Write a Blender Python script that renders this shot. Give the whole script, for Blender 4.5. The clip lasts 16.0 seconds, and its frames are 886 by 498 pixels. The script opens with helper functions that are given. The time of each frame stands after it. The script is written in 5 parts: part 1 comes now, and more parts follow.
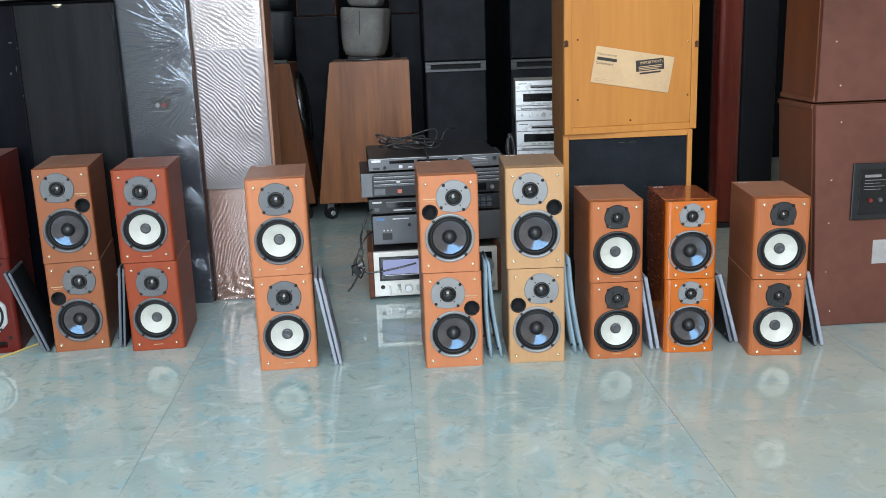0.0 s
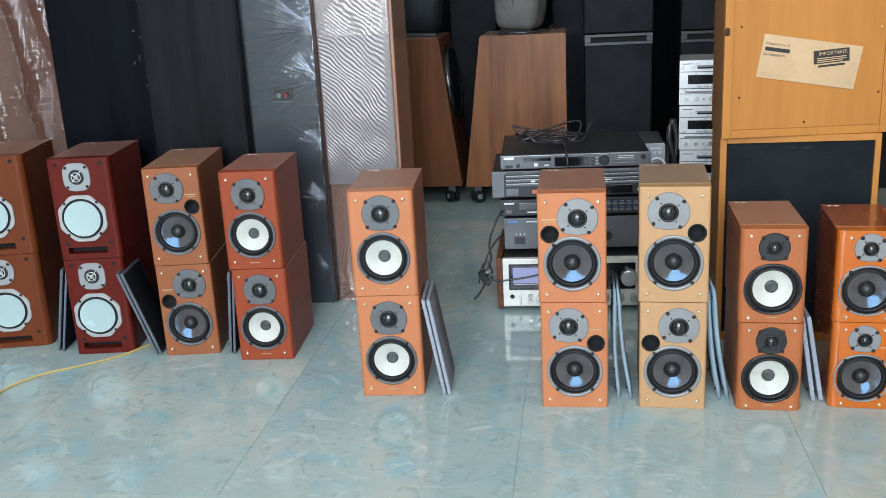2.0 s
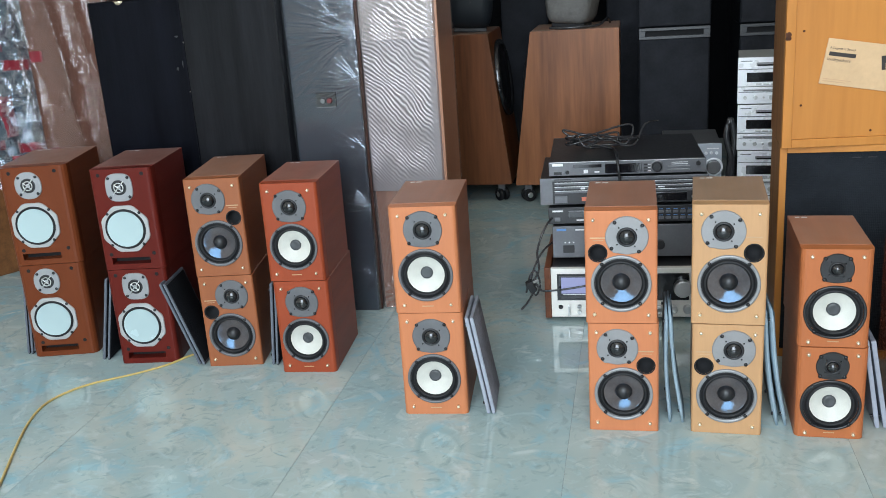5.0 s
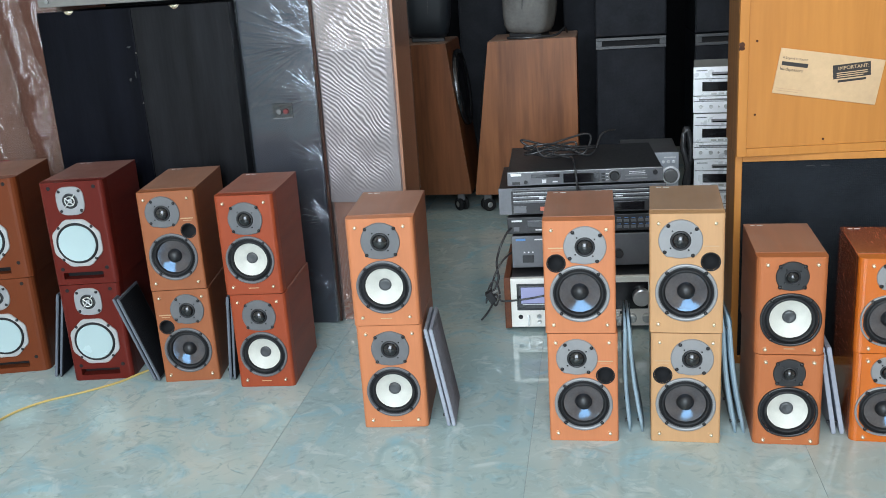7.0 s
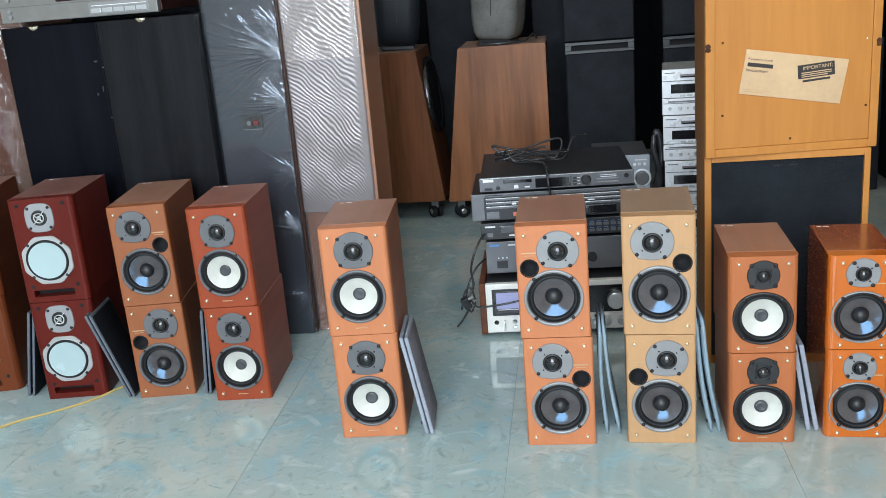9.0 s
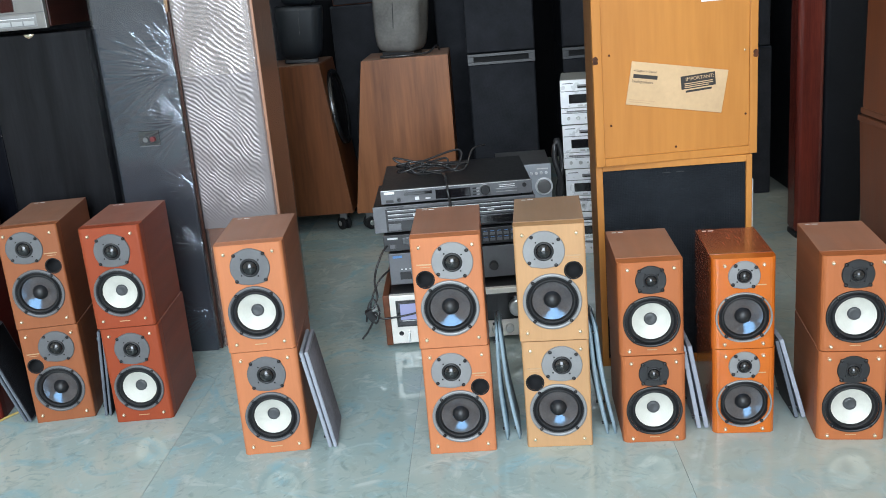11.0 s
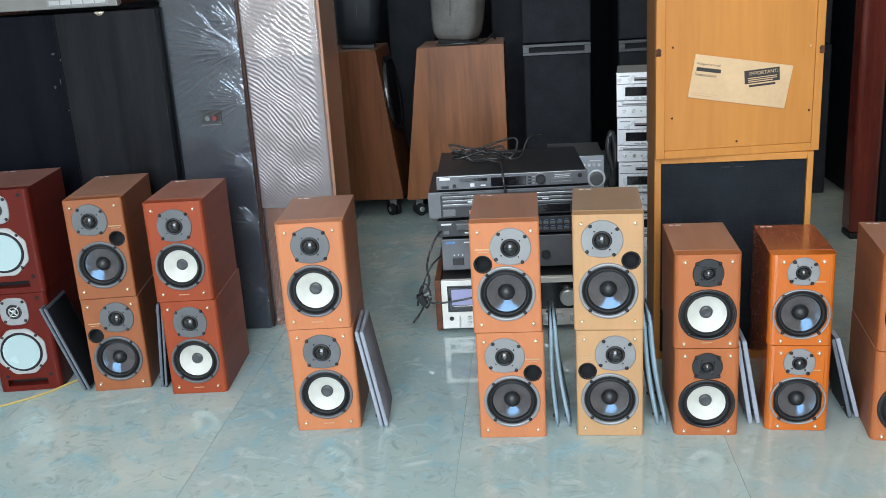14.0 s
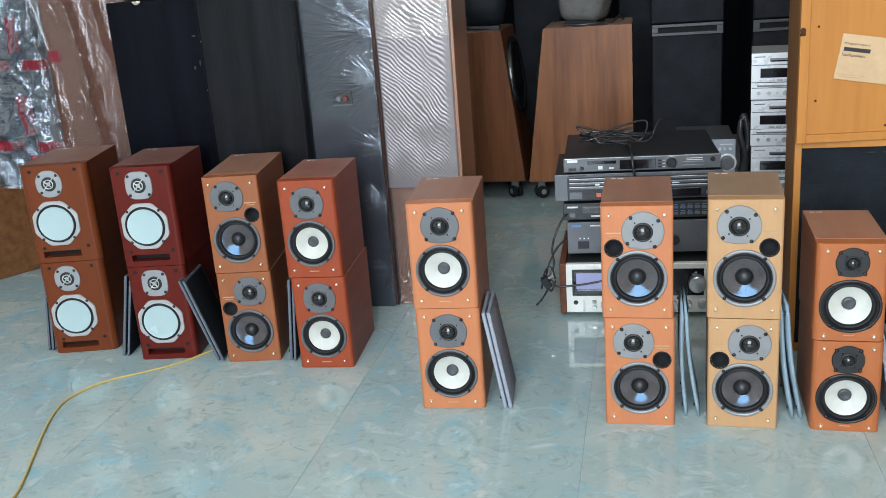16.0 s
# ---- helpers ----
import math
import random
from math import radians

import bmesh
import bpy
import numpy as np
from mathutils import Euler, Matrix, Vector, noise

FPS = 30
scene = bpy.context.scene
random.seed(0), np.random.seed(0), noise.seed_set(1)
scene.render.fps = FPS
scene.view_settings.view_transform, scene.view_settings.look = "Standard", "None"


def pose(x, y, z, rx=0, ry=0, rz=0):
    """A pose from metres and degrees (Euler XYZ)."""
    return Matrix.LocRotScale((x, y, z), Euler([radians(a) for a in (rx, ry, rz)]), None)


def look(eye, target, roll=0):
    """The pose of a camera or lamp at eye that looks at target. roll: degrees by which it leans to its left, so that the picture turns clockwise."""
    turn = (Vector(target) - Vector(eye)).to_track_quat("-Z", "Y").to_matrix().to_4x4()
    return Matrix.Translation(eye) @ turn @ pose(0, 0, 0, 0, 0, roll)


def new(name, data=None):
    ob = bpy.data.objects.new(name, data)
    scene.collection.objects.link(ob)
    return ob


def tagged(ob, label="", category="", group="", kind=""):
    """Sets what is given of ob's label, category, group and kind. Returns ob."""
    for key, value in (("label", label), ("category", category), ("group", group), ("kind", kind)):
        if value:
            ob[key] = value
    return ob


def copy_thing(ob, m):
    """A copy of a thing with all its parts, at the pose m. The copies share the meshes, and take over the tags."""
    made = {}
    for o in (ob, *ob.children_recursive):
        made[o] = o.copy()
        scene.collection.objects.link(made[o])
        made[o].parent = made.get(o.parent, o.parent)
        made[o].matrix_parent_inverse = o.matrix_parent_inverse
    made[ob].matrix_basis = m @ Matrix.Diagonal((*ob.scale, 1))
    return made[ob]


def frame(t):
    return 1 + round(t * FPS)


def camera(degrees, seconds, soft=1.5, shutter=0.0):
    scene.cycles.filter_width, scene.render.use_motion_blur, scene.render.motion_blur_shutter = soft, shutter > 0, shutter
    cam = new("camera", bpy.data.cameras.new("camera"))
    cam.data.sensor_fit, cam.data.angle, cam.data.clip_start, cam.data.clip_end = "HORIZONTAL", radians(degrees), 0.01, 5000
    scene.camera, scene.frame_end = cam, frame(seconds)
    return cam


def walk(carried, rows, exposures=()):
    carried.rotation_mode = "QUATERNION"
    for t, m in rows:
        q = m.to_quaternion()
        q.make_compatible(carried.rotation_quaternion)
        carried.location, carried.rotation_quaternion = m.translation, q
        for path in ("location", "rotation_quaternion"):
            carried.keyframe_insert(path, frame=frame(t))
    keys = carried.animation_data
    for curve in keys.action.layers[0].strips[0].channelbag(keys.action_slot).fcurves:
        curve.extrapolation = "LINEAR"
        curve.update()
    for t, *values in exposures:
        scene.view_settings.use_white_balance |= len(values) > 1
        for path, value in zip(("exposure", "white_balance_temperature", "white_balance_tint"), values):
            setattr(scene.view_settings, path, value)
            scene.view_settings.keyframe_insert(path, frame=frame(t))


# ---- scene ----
cam = camera(50.4, 16.0, 0.9)

PATH = [
    (0, (0.358, -2.362, 0.874), (0.464, -0.419, 0.408), -2.0),
    (0.5, (0.364, -2.325, 0.886), (0.433, -0.396, 0.362), -2.2),
    (1, (0.42, -2.239, 0.901), (0.411, -0.317, 0.347), -2.2),
    (1.5, (0.509, -2.129, 0.958), (0.349, -0.217, 0.393), -2.9),
    (2, (0.52, -2.046, 0.968), (0.232, -0.146, 0.413), -3.0),
    (2.5, (0.499, -1.943, 1.023), (0.102, -0.052, 0.508), -2.7),
    (3, (0.507, -1.934, 1.033), (0.048, -0.06, 0.504), -2.9),
    (3.5, (0.525, -1.939, 1.034), (0.047, -0.078, 0.48), -3.2),
    (4, (0.528, -1.946, 1.027), (0.058, -0.09, 0.449), -3.6),
    (4.5, (0.528, -1.959, 1.026), (0.09, -0.099, 0.438), -4.0),
    (5, (0.535, -1.955, 1.025), (0.132, -0.086, 0.438), -3.9),
    (7.5, (0.541, -1.937, 1.025), (0.225, -0.046, 0.456), -3.9),
    (8, (0.535, -1.942, 1.028), (0.223, -0.048, 0.463), -4.2),
    (8.5, (0.542, -1.935, 1.026), (0.246, -0.039, 0.461), -4.5),
    (11, (0.606, -1.95, 1.035), (0.497, -0.032, 0.476), -4.9),
    (11.5, (0.659, -1.945, 1.04), (0.607, -0.029, 0.468), -4.3),
    (12, (0.679, -1.952, 1.026), (0.625, -0.044, 0.431), -3.1),
    (12.5, (0.649, -1.957, 1.025), (0.529, -0.056, 0.414), -2.1),
    (13, (0.604, -1.955, 1.031), (0.417, -0.057, 0.43), -2.1),
    (13.5, (0.571, -1.964, 1.033), (0.369, -0.062, 0.448), -2.9),
    (14, (0.563, -1.975, 1.029), (0.373, -0.068, 0.459), -3.5),
    (14.5, (0.56, -1.975, 1.03), (0.366, -0.068, 0.46), -3.6),
    (15, (0.55, -1.977, 1.03), (0.3, -0.077, 0.458), -3.6),
    (15.5, (0.53, -1.976, 1.028), (0.184, -0.092, 0.451), -4.0),
    (16, (0.525, -1.978, 1.028), (0.1, -0.115, 0.438), -4.3),
]
walk(cam, [(t, look(eye, target, roll)) for t, eye, target, roll in PATH],
     [(0, -0.04), (2, 0.0), (5, 0.0), (8, 0.04), (11, 0.10), (12, 0.15), (13, 0.10), (14.5, 0.05), (16, 0.0)])

# ---- world and light ----
world = bpy.data.worlds.new("sky")
scene.world = world
world.use_nodes = True
wn = world.node_tree.nodes
sky = wn.new("ShaderNodeTexSky")
sky.sky_type, sky.sun_disc, sky.sun_elevation, sky.sun_rotation = "NISHITA", False, radians(48), radians(200)
world.node_tree.links.new(sky.outputs[0], wn["Background"].inputs[0])
wn["Background"].inputs[1].default_value = 0.12

SHOPFRONT_Y = -4.6


def area_lamp(name, m, width, height, watts, colour):
    data = bpy.data.lights.new(name, "AREA")
    data.shape, data.size, data.size_y, data.energy, data.color = "RECTANGLE", width, height, watts, colour
    ob = new(name, data)
    ob.matrix_world = m
    return ob


area_lamp("shopfront_daylight", look((0.22, SHOPFRONT_Y + 0.06, 2.15), (0.3, 0.0, 1.55)), 2.6, 3.3, 350, (0.765, 0.885, 1.0))

# ---- small mesh tools ----


def thing(name, m=None, label="", category="", group="", kind=""):
    ob = new(name)
    ob.empty_display_size = 0.05
    if m is not None:
        ob.matrix_world = m
    return tagged(ob, label, category, group, kind)


def link(name, bm, material, smooth=False):
    mesh = bpy.data.meshes.new(name)
    bm.to_mesh(mesh)
    bm.free()
    if smooth:
        mesh.shade_smooth()
    mesh.materials.append(material)
    return new(name, mesh)


def part(name, bm, material, parent, label="", smooth=False):
    ob = link(name, bm, material, smooth)
    ob.parent = parent
    return tagged(ob, label)


def box(x0, x1, y0, y1, z0, z1, bevel=0.0, bm=None, seg=2):
    own = bm is None
    bm = bm or bmesh.new()
    made = bmesh.ops.create_cube(bm, size=1.0)["verts"]
    for v in made:
        v.co = Vector(((x0 + x1) / 2 + v.co.x * (x1 - x0), (y0 + y1) / 2 + v.co.y * (y1 - y0), (z0 + z1) / 2 + v.co.z * (z1 - z0)))
    if bevel:
        edges = {e for v in made for e in v.link_edges}
        bmesh.ops.bevel(bm, geom=list(edges), offset=bevel, segments=seg, affect="EDGES", profile=0.5)
    return bm


def lathe(profile, cx=0.0, cz=0.0, n=36, shape=None, bm=None):
    """Turns rows of (radius, y) about the line along y through (cx, cz). shape(angle) scales the radius."""
    bm = bm or bmesh.new()
    rings = []
    for r, y in profile:
        if r <= 0:
            rings.append([bm.verts.new((cx, y, cz))])
            continue
        ring = []
        for k in range(n):
            a = 2 * math.pi * k / n
            s = shape(a) if shape else 1.0
            ring.append(bm.verts.new((cx + r * s * math.cos(a), y, cz + r * s * math.sin(a))))
        rings.append(ring)
    for a, b in zip(rings, rings[1:]):
        for k in range(n):
            j = (k + 1) % n
            if len(a) == 1:
                bm.faces.new((a[0], b[k], b[j]))
            elif len(b) == 1:
                bm.faces.new((a[k], b[0], a[j]))
            else:
                bm.faces.new((a[k], b[k], b[j], a[j]))
    return bm


def plate(outline, y_front, y_back, inset=0.0012, bm=None):
    """A flat plate with an outline of (x, z) points, its front edge eased."""
    bm = bm or bmesh.new()
    cx = sum(p[0] for p in outline) / len(outline)
    cz = sum(p[1] for p in outline) / len(outline)
    rows = []
    for shrink, y in ((inset, y_front), (0, y_front + inset), (0, y_back)):
        row = []
        for x, z in outline:
            d = Vector((x - cx, z - cz))
            d = d * (1 - shrink / max(d.length, 1e-6))
            row.append(bm.verts.new((cx + d.x, y, cz + d.y)))
        rows.append(row)
    bm.faces.new(rows[0])
    n = len(outline)
    for a, b in zip(rows, rows[1:]):
        for k in range(n):
            bm.faces.new((a[k], a[(k + 1) % n], b[(k + 1) % n], b[k]))
    bmesh.ops.recalc_face_normals(bm, faces=bm.faces)
    return bm


def tube(points, radius, n=8, closed_ends=True):
    """A round cord along points, smoothed between them."""
    pts = [Vector(p) for p in points]
    fine = []
    for i in range(len(pts) - 1):
        p0, p1, p2, p3 = pts[max(i - 1, 0)], pts[i], pts[i + 1], pts[min(i + 2, len(pts) - 1)]
        for k in range(8):
            t = k / 8
            fine.append(0.5 * ((2 * p1) + (p2 - p0) * t + (2 * p0 - 5 * p1 + 4 * p2 - p3) * t * t + (3 * p1 - p0 - 3 * p2 + p3) * t ** 3))
    fine.append(pts[-1])
    bm = bmesh.new()
    rings = []
    side = Vector((0.3, 0.2, 1)).normalized()
    for i, p in enumerate(fine):
        d = (fine[min(i + 1, len(fine) - 1)] - fine[max(i - 1, 0)]).normalized()
        u = d.cross(side)
        if u.length < 1e-3:
            u = d.orthogonal()
        u.normalize()
        v = d.cross(u).normalized()
        rings.append([bm.verts.new(p + radius * (u * math.cos(2 * math.pi * k / n) + v * math.sin(2 * math.pi * k / n))) for k in range(n)])
    for a, b in zip(rings, rings[1:]):
        for k in range(n):
            bm.faces.new((a[k], a[(k + 1) % n], b[(k + 1) % n], b[k]))
    if closed_ends:
        bm.faces.new(rings[0][::-1])
        bm.faces.new(rings[-1])
    bmesh.ops.recalc_face_normals(bm, faces=bm.faces)
    return bm


# ---- materials ----


def material(name, colour, rough=0.5, metal=0.0, vary=0.12, scale=9.0, bump=0.0, bump_scale=120.0, coat=0.0, spec=0.5, stretch=(1, 1, 1), second=None):
    """A painted, metal, plastic or stained surface with grain at two scales."""
    mat = bpy.data.materials.new(name)
    mat.use_nodes = True
    nt = mat.node_tree
    nodes, links = nt.nodes, nt.links
    shader = nodes["Principled BSDF"]
    shader.inputs["Metallic"].default_value = metal
    shader.inputs["Coat Weight"].default_value = coat
    shader.inputs["Coat Roughness"].default_value = 0.12
    shader.inputs["Specular IOR Level"].default_value = spec
    coords = nodes.new("ShaderNodeTexCoord")
    mapping = nodes.new("ShaderNodeMapping")
    mapping.inputs["Scale"].default_value = stretch
    links.new(coords.outputs["Object"], mapping.inputs["Vector"])
    info = nodes.new("ShaderNodeObjectInfo")
    shift = nodes.new("ShaderNodeVectorMath")
    shift.operation = "ADD"
    links.new(mapping.outputs[0], shift.inputs[0])
    links.new(info.outputs["Random"], shift.inputs[1])
    big, small = nodes.new("ShaderNodeTexNoise"), nodes.new("ShaderNodeTexNoise")
    big.inputs["Scale"].default_value, big.inputs["Detail"].default_value = scale, 4
    small.inputs["Scale"].default_value, small.inputs["Detail"].default_value = scale * 9, 6
    for tex in (big, small):
        links.new(shift.outputs[0], tex.inputs["Vector"])
    mix = nodes.new("ShaderNodeMath")
    mix.operation = "ADD"
    links.new(big.outputs["Fac"], mix.inputs[0])
    half = nodes.new("ShaderNodeMath")
    half.operation, half.inputs[1].default_value = "MULTIPLY", 0.5
    links.new(small.outputs["Fac"], half.inputs[0])
    links.new(half.outputs[0], mix.inputs[1])
    ramp = nodes.new("ShaderNodeMapRange")
    ramp.inputs["From Min"].default_value, ramp.inputs["From Max"].default_value = 0.48, 1.02
    links.new(mix.outputs[0], ramp.inputs["Value"])
    blend = nodes.new("ShaderNodeMix")
    blend.data_type = "RGBA"
    dark = second or tuple(c * (1 - vary * 1.6) for c in colour)
    light = tuple(min(c * (1 + vary), 0.95) for c in colour)
    blend.inputs["A"].default_value, blend.inputs["B"].default_value = (*dark, 1), (*light, 1)
    links.new(ramp.outputs[0], blend.inputs["Factor"])
    links.new(blend.outputs["Result"], shader.inputs["Base Color"])
    gloss = nodes.new("ShaderNodeMapRange")
    gloss.inputs["To Min"].default_value, gloss.inputs["To Max"].default_value = max(rough - 0.07, 0.02), min(rough + 0.09, 1)
    links.new(small.outputs["Fac"], gloss.inputs["Value"])
    links.new(gloss.outputs[0], shader.inputs["Roughness"])
    if bump:
        fine = nodes.new("ShaderNodeTexNoise")
        fine.inputs["Scale"].default_value, fine.inputs["Detail"].default_value = bump_scale, 3
        links.new(mapping.outputs[0], fine.inputs["Vector"])
        relief = nodes.new("ShaderNodeBump")
        relief.inputs["Strength"].default_value, relief.inputs["Distance"].default_value = bump, 0.002
        links.new(fine.outputs["Fac"], relief.inputs["Height"])
        links.new(relief.outputs[0], shader.inputs["Normal"])
    return mat


def wood(name, light, dark, rough=0.4, along="z", scale=7.0, coat=0.0, spec=0.28):
    stretch = {"z": (6, 6, 0.45), "x": (0.45, 6, 6), "y": (6, 0.45, 6)}[along]
    return material(name, light, rough, 0.0, 0.1, scale, 0.05, 40, coat, spec, stretch, dark)


def dust_and_toplight(mat, amount=0.3, tone=(0.42, 0.33, 0.28)):
    """Settled dust plus painted-in top light: a thin uneven film on whatever faces up."""
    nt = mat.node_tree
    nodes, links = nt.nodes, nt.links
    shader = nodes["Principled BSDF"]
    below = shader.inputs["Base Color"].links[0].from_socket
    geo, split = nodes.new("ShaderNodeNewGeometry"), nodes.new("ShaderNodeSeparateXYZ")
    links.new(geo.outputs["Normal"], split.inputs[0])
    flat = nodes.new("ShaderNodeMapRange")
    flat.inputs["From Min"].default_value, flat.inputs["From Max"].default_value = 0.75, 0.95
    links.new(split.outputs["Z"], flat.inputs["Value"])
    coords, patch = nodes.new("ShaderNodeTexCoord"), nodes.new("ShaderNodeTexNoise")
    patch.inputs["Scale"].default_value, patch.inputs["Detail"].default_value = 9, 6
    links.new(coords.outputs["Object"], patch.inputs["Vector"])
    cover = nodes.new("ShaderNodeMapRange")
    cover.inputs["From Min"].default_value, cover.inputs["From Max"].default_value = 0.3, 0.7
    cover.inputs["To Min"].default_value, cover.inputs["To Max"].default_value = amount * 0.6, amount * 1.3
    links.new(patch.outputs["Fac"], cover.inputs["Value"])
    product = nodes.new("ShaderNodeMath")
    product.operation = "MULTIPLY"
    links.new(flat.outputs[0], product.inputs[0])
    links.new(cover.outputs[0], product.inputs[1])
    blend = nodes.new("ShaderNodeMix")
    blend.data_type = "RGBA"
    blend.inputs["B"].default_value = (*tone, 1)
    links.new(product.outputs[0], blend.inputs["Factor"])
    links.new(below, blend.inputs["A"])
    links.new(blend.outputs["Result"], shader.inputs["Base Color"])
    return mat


def woven(name, colour, scale=420.0, rough=0.9):
    """Cloth with a fine weave."""
    mat = material(name, colour, rough, 0, 0.2, 12, spec=0.15)
    nt = mat.node_tree
    coords = nt.nodes.new("ShaderNodeTexCoord")
    cells = nt.nodes.new("ShaderNodeTexVoronoi")
    cells.inputs["Scale"].default_value, cells.inputs["Randomness"].default_value = scale, 0.2
    relief = nt.nodes.new("ShaderNodeBump")
    relief.inputs["Strength"].default_value, relief.inputs["Distance"].default_value = 0.6, 0.002
    nt.links.new(coords.outputs["Object"], cells.inputs["Vector"])
    nt.links.new(cells.outputs["Distance"], relief.inputs["Height"])
    nt.links.new(relief.outputs[0], nt.nodes["Principled BSDF"].inputs["Normal"])
    return mat


def glowing(name, colour, strength):
    mat = bpy.data.materials.new(name)
    mat.use_nodes = True
    shader = mat.node_tree.nodes["Principled BSDF"]
    shader.inputs["Base Color"].default_value = (*[c * 0.3 for c in colour], 1)
    shader.inputs["Emission Color"].default_value = (*colour, 1)
    shader.inputs["Emission Strength"].default_value = strength
    return mat


def film(name, tint, clear, rough=0.12, bump=0.0, cells=0.0, metal=0.0):
    """Thin clear packing film: part see-through, part gloss."""
    mat = bpy.data.materials.new(name)
    mat.use_nodes = True
    nt = mat.node_tree
    nodes, links = nt.nodes, nt.links
    shader = nodes["Principled BSDF"]
    shader.inputs["Base Color"].default_value = (*tint, 1)
    shader.inputs["Roughness"].default_value = rough
    shader.inputs["Specular IOR Level"].default_value = 0.9
    shader.inputs["Metallic"].default_value = metal
    shader.inputs["Coat Weight"].default_value = 0.6
    coords = nodes.new("ShaderNodeTexCoord")
    relief = nodes.new("ShaderNodeBump")
    relief.inputs["Strength"].default_value, relief.inputs["Distance"].default_value = max(bump, 0.01), 0.006
    if cells:
        tex = nodes.new("ShaderNodeTexVoronoi")
        tex.inputs["Scale"].default_value, tex.inputs["Randomness"].default_value = cells, 0.15
        links.new(tex.outputs["Distance"], relief.inputs["Height"])
    else:
        tex = nodes.new("ShaderNodeTexNoise")
        tex.inputs["Scale"].default_value, tex.inputs["Detail"].default_value, tex.inputs["Distortion"].default_value = 22, 4, 1.2
        links.new(tex.outputs["Fac"], relief.inputs["Height"])
    links.new(coords.outputs["Object"], tex.inputs["Vector"])
    links.new(relief.outputs[0], shader.inputs["Normal"])
    see = nodes.new("ShaderNodeBsdfTransparent")
    mix = nodes.new("ShaderNodeMixShader")
    mix.inputs[0].default_value = 1 - clear
    links.new(see.outputs[0], mix.inputs[1])
    links.new(shader.outputs[0], mix.inputs[2])
    links.new(mix.outputs[0], nodes["Material Output"].inputs["Surface"])
    return mat


def marble(name, warm_light=0.0):
    """Polished glazed floor tile, pale green-grey with blue and sandy clouds; the argument paints in warm light as
    beige.
    """
    beige = (0.47, 0.44, 0.36)
    mat = bpy.data.materials.new(name)
    mat.use_nodes = True
    nt = mat.node_tree
    nodes, links = nt.nodes, nt.links
    shader = nodes["Principled BSDF"]
    place = nodes.new("ShaderNodeNewGeometry")
    info = nodes.new("ShaderNodeObjectInfo")
    jump = nodes.new("ShaderNodeMath")
    jump.operation, jump.inputs[1].default_value = "MULTIPLY", 37.0
    links.new(info.outputs["Random"], jump.inputs[0])
    shift = nodes.new("ShaderNodeVectorMath")
    shift.operation = "ADD"
    links.new(place.outputs["Position"], shift.inputs[0])
    links.new(jump.outputs[0], shift.inputs[1])

    def clouds(scale, detail, distortion, low, high):
        tex = nodes.new("ShaderNodeTexNoise")
        tex.inputs["Scale"].default_value, tex.inputs["Detail"].default_value, tex.inputs["Distortion"].default_value = scale, detail, distortion
        tex.inputs["Roughness"].default_value = 0.54
        links.new(shift.outputs[0], tex.inputs["Vector"])
        span = nodes.new("ShaderNodeMapRange")
        span.inputs["From Min"].default_value, span.inputs["From Max"].default_value = low, high
        links.new(tex.outputs["Fac"], span.inputs["Value"])
        return span.outputs[0]

    def over(under, colour, fac):
        mix = nodes.new("ShaderNodeMix")
        mix.data_type = "RGBA"
        if isinstance(under, tuple):
            mix.inputs["A"].default_value = (*[c + (b - c) * warm_light for c, b in zip(under, beige)], 1)
        else:
            links.new(under, mix.inputs["A"])
        mix.inputs["B"].default_value = (*[c + (b - c) * warm_light for c, b in zip(colour, beige)], 1)
        links.new(fac, mix.inputs["Factor"])
        return mix.outputs["Result"]

    tone = over((0.33, 0.445, 0.45), (0.475, 0.53, 0.485), clouds(2.2, 5, 0.9, 0.36, 0.66))
    tone = over(tone, (0.275, 0.475, 0.54), clouds(4.3, 8, 2.4, 0.52, 0.70))
    tone = over(tone, (0.51, 0.595, 0.58), clouds(6.0, 8, 2.8, 0.57, 0.72))
    tone = over(tone, (0.33, 0.405, 0.38), clouds(7.0, 8, 3.0, 0.58, 0.78))
    tone = over(tone, (0.275, 0.365, 0.355), clouds(13.0, 8, 3.2, 0.55, 0.74))
    tone = over(tone, (0.425, 0.555, 0.57), clouds(15.0, 8, 3.0, 0.57, 0.76))
    links.new(tone, shader.inputs["Base Color"])
    shader.inputs["Specular IOR Level"].default_value = 0.5
    haze = clouds(3.0, 6, 0.4, 0.3, 0.8)
    gloss = nodes.new("ShaderNodeMapRange")
    gloss.inputs["To Min"].default_value, gloss.inputs["To Max"].default_value = 0.025, 0.075
    links.new(haze, gloss.inputs["Value"])
    links.new(gloss.outputs[0], shader.inputs["Roughness"])
    return mat


M_TILE = marble("polished_tile")
# Beige leaning that stands for warm light on the right-hand floor.
M_TILE_WARM_LIT = marble("polished_warm_lit_tile", 0.42)
M_TILE_HALF_WARM = marble("polished_half_warm_tile", 0.14)
M_GROUT = material("grout", (0.27, 0.32, 0.32), 0.9, bump=0.3)
# Near-black tone that fills the gaps between the back-row speakers.
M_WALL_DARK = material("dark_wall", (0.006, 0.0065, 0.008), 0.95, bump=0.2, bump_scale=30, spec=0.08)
M_WALL = material("wall_paint", (0.84, 0.765, 0.685), 0.85, vary=0.05, scale=2, bump=0.1, bump_scale=60)
# Unseen right wall, toned to dim and warm the fill from that side.
M_FILL_TAN = material("tan_fill_wall", (0.46, 0.36, 0.27), 0.8, vary=0.08, scale=2, bump=0.1, bump_scale=60)
M_BLACK = material("black_plastic", (0.012, 0.012, 0.0135), 0.42, vary=0.2)
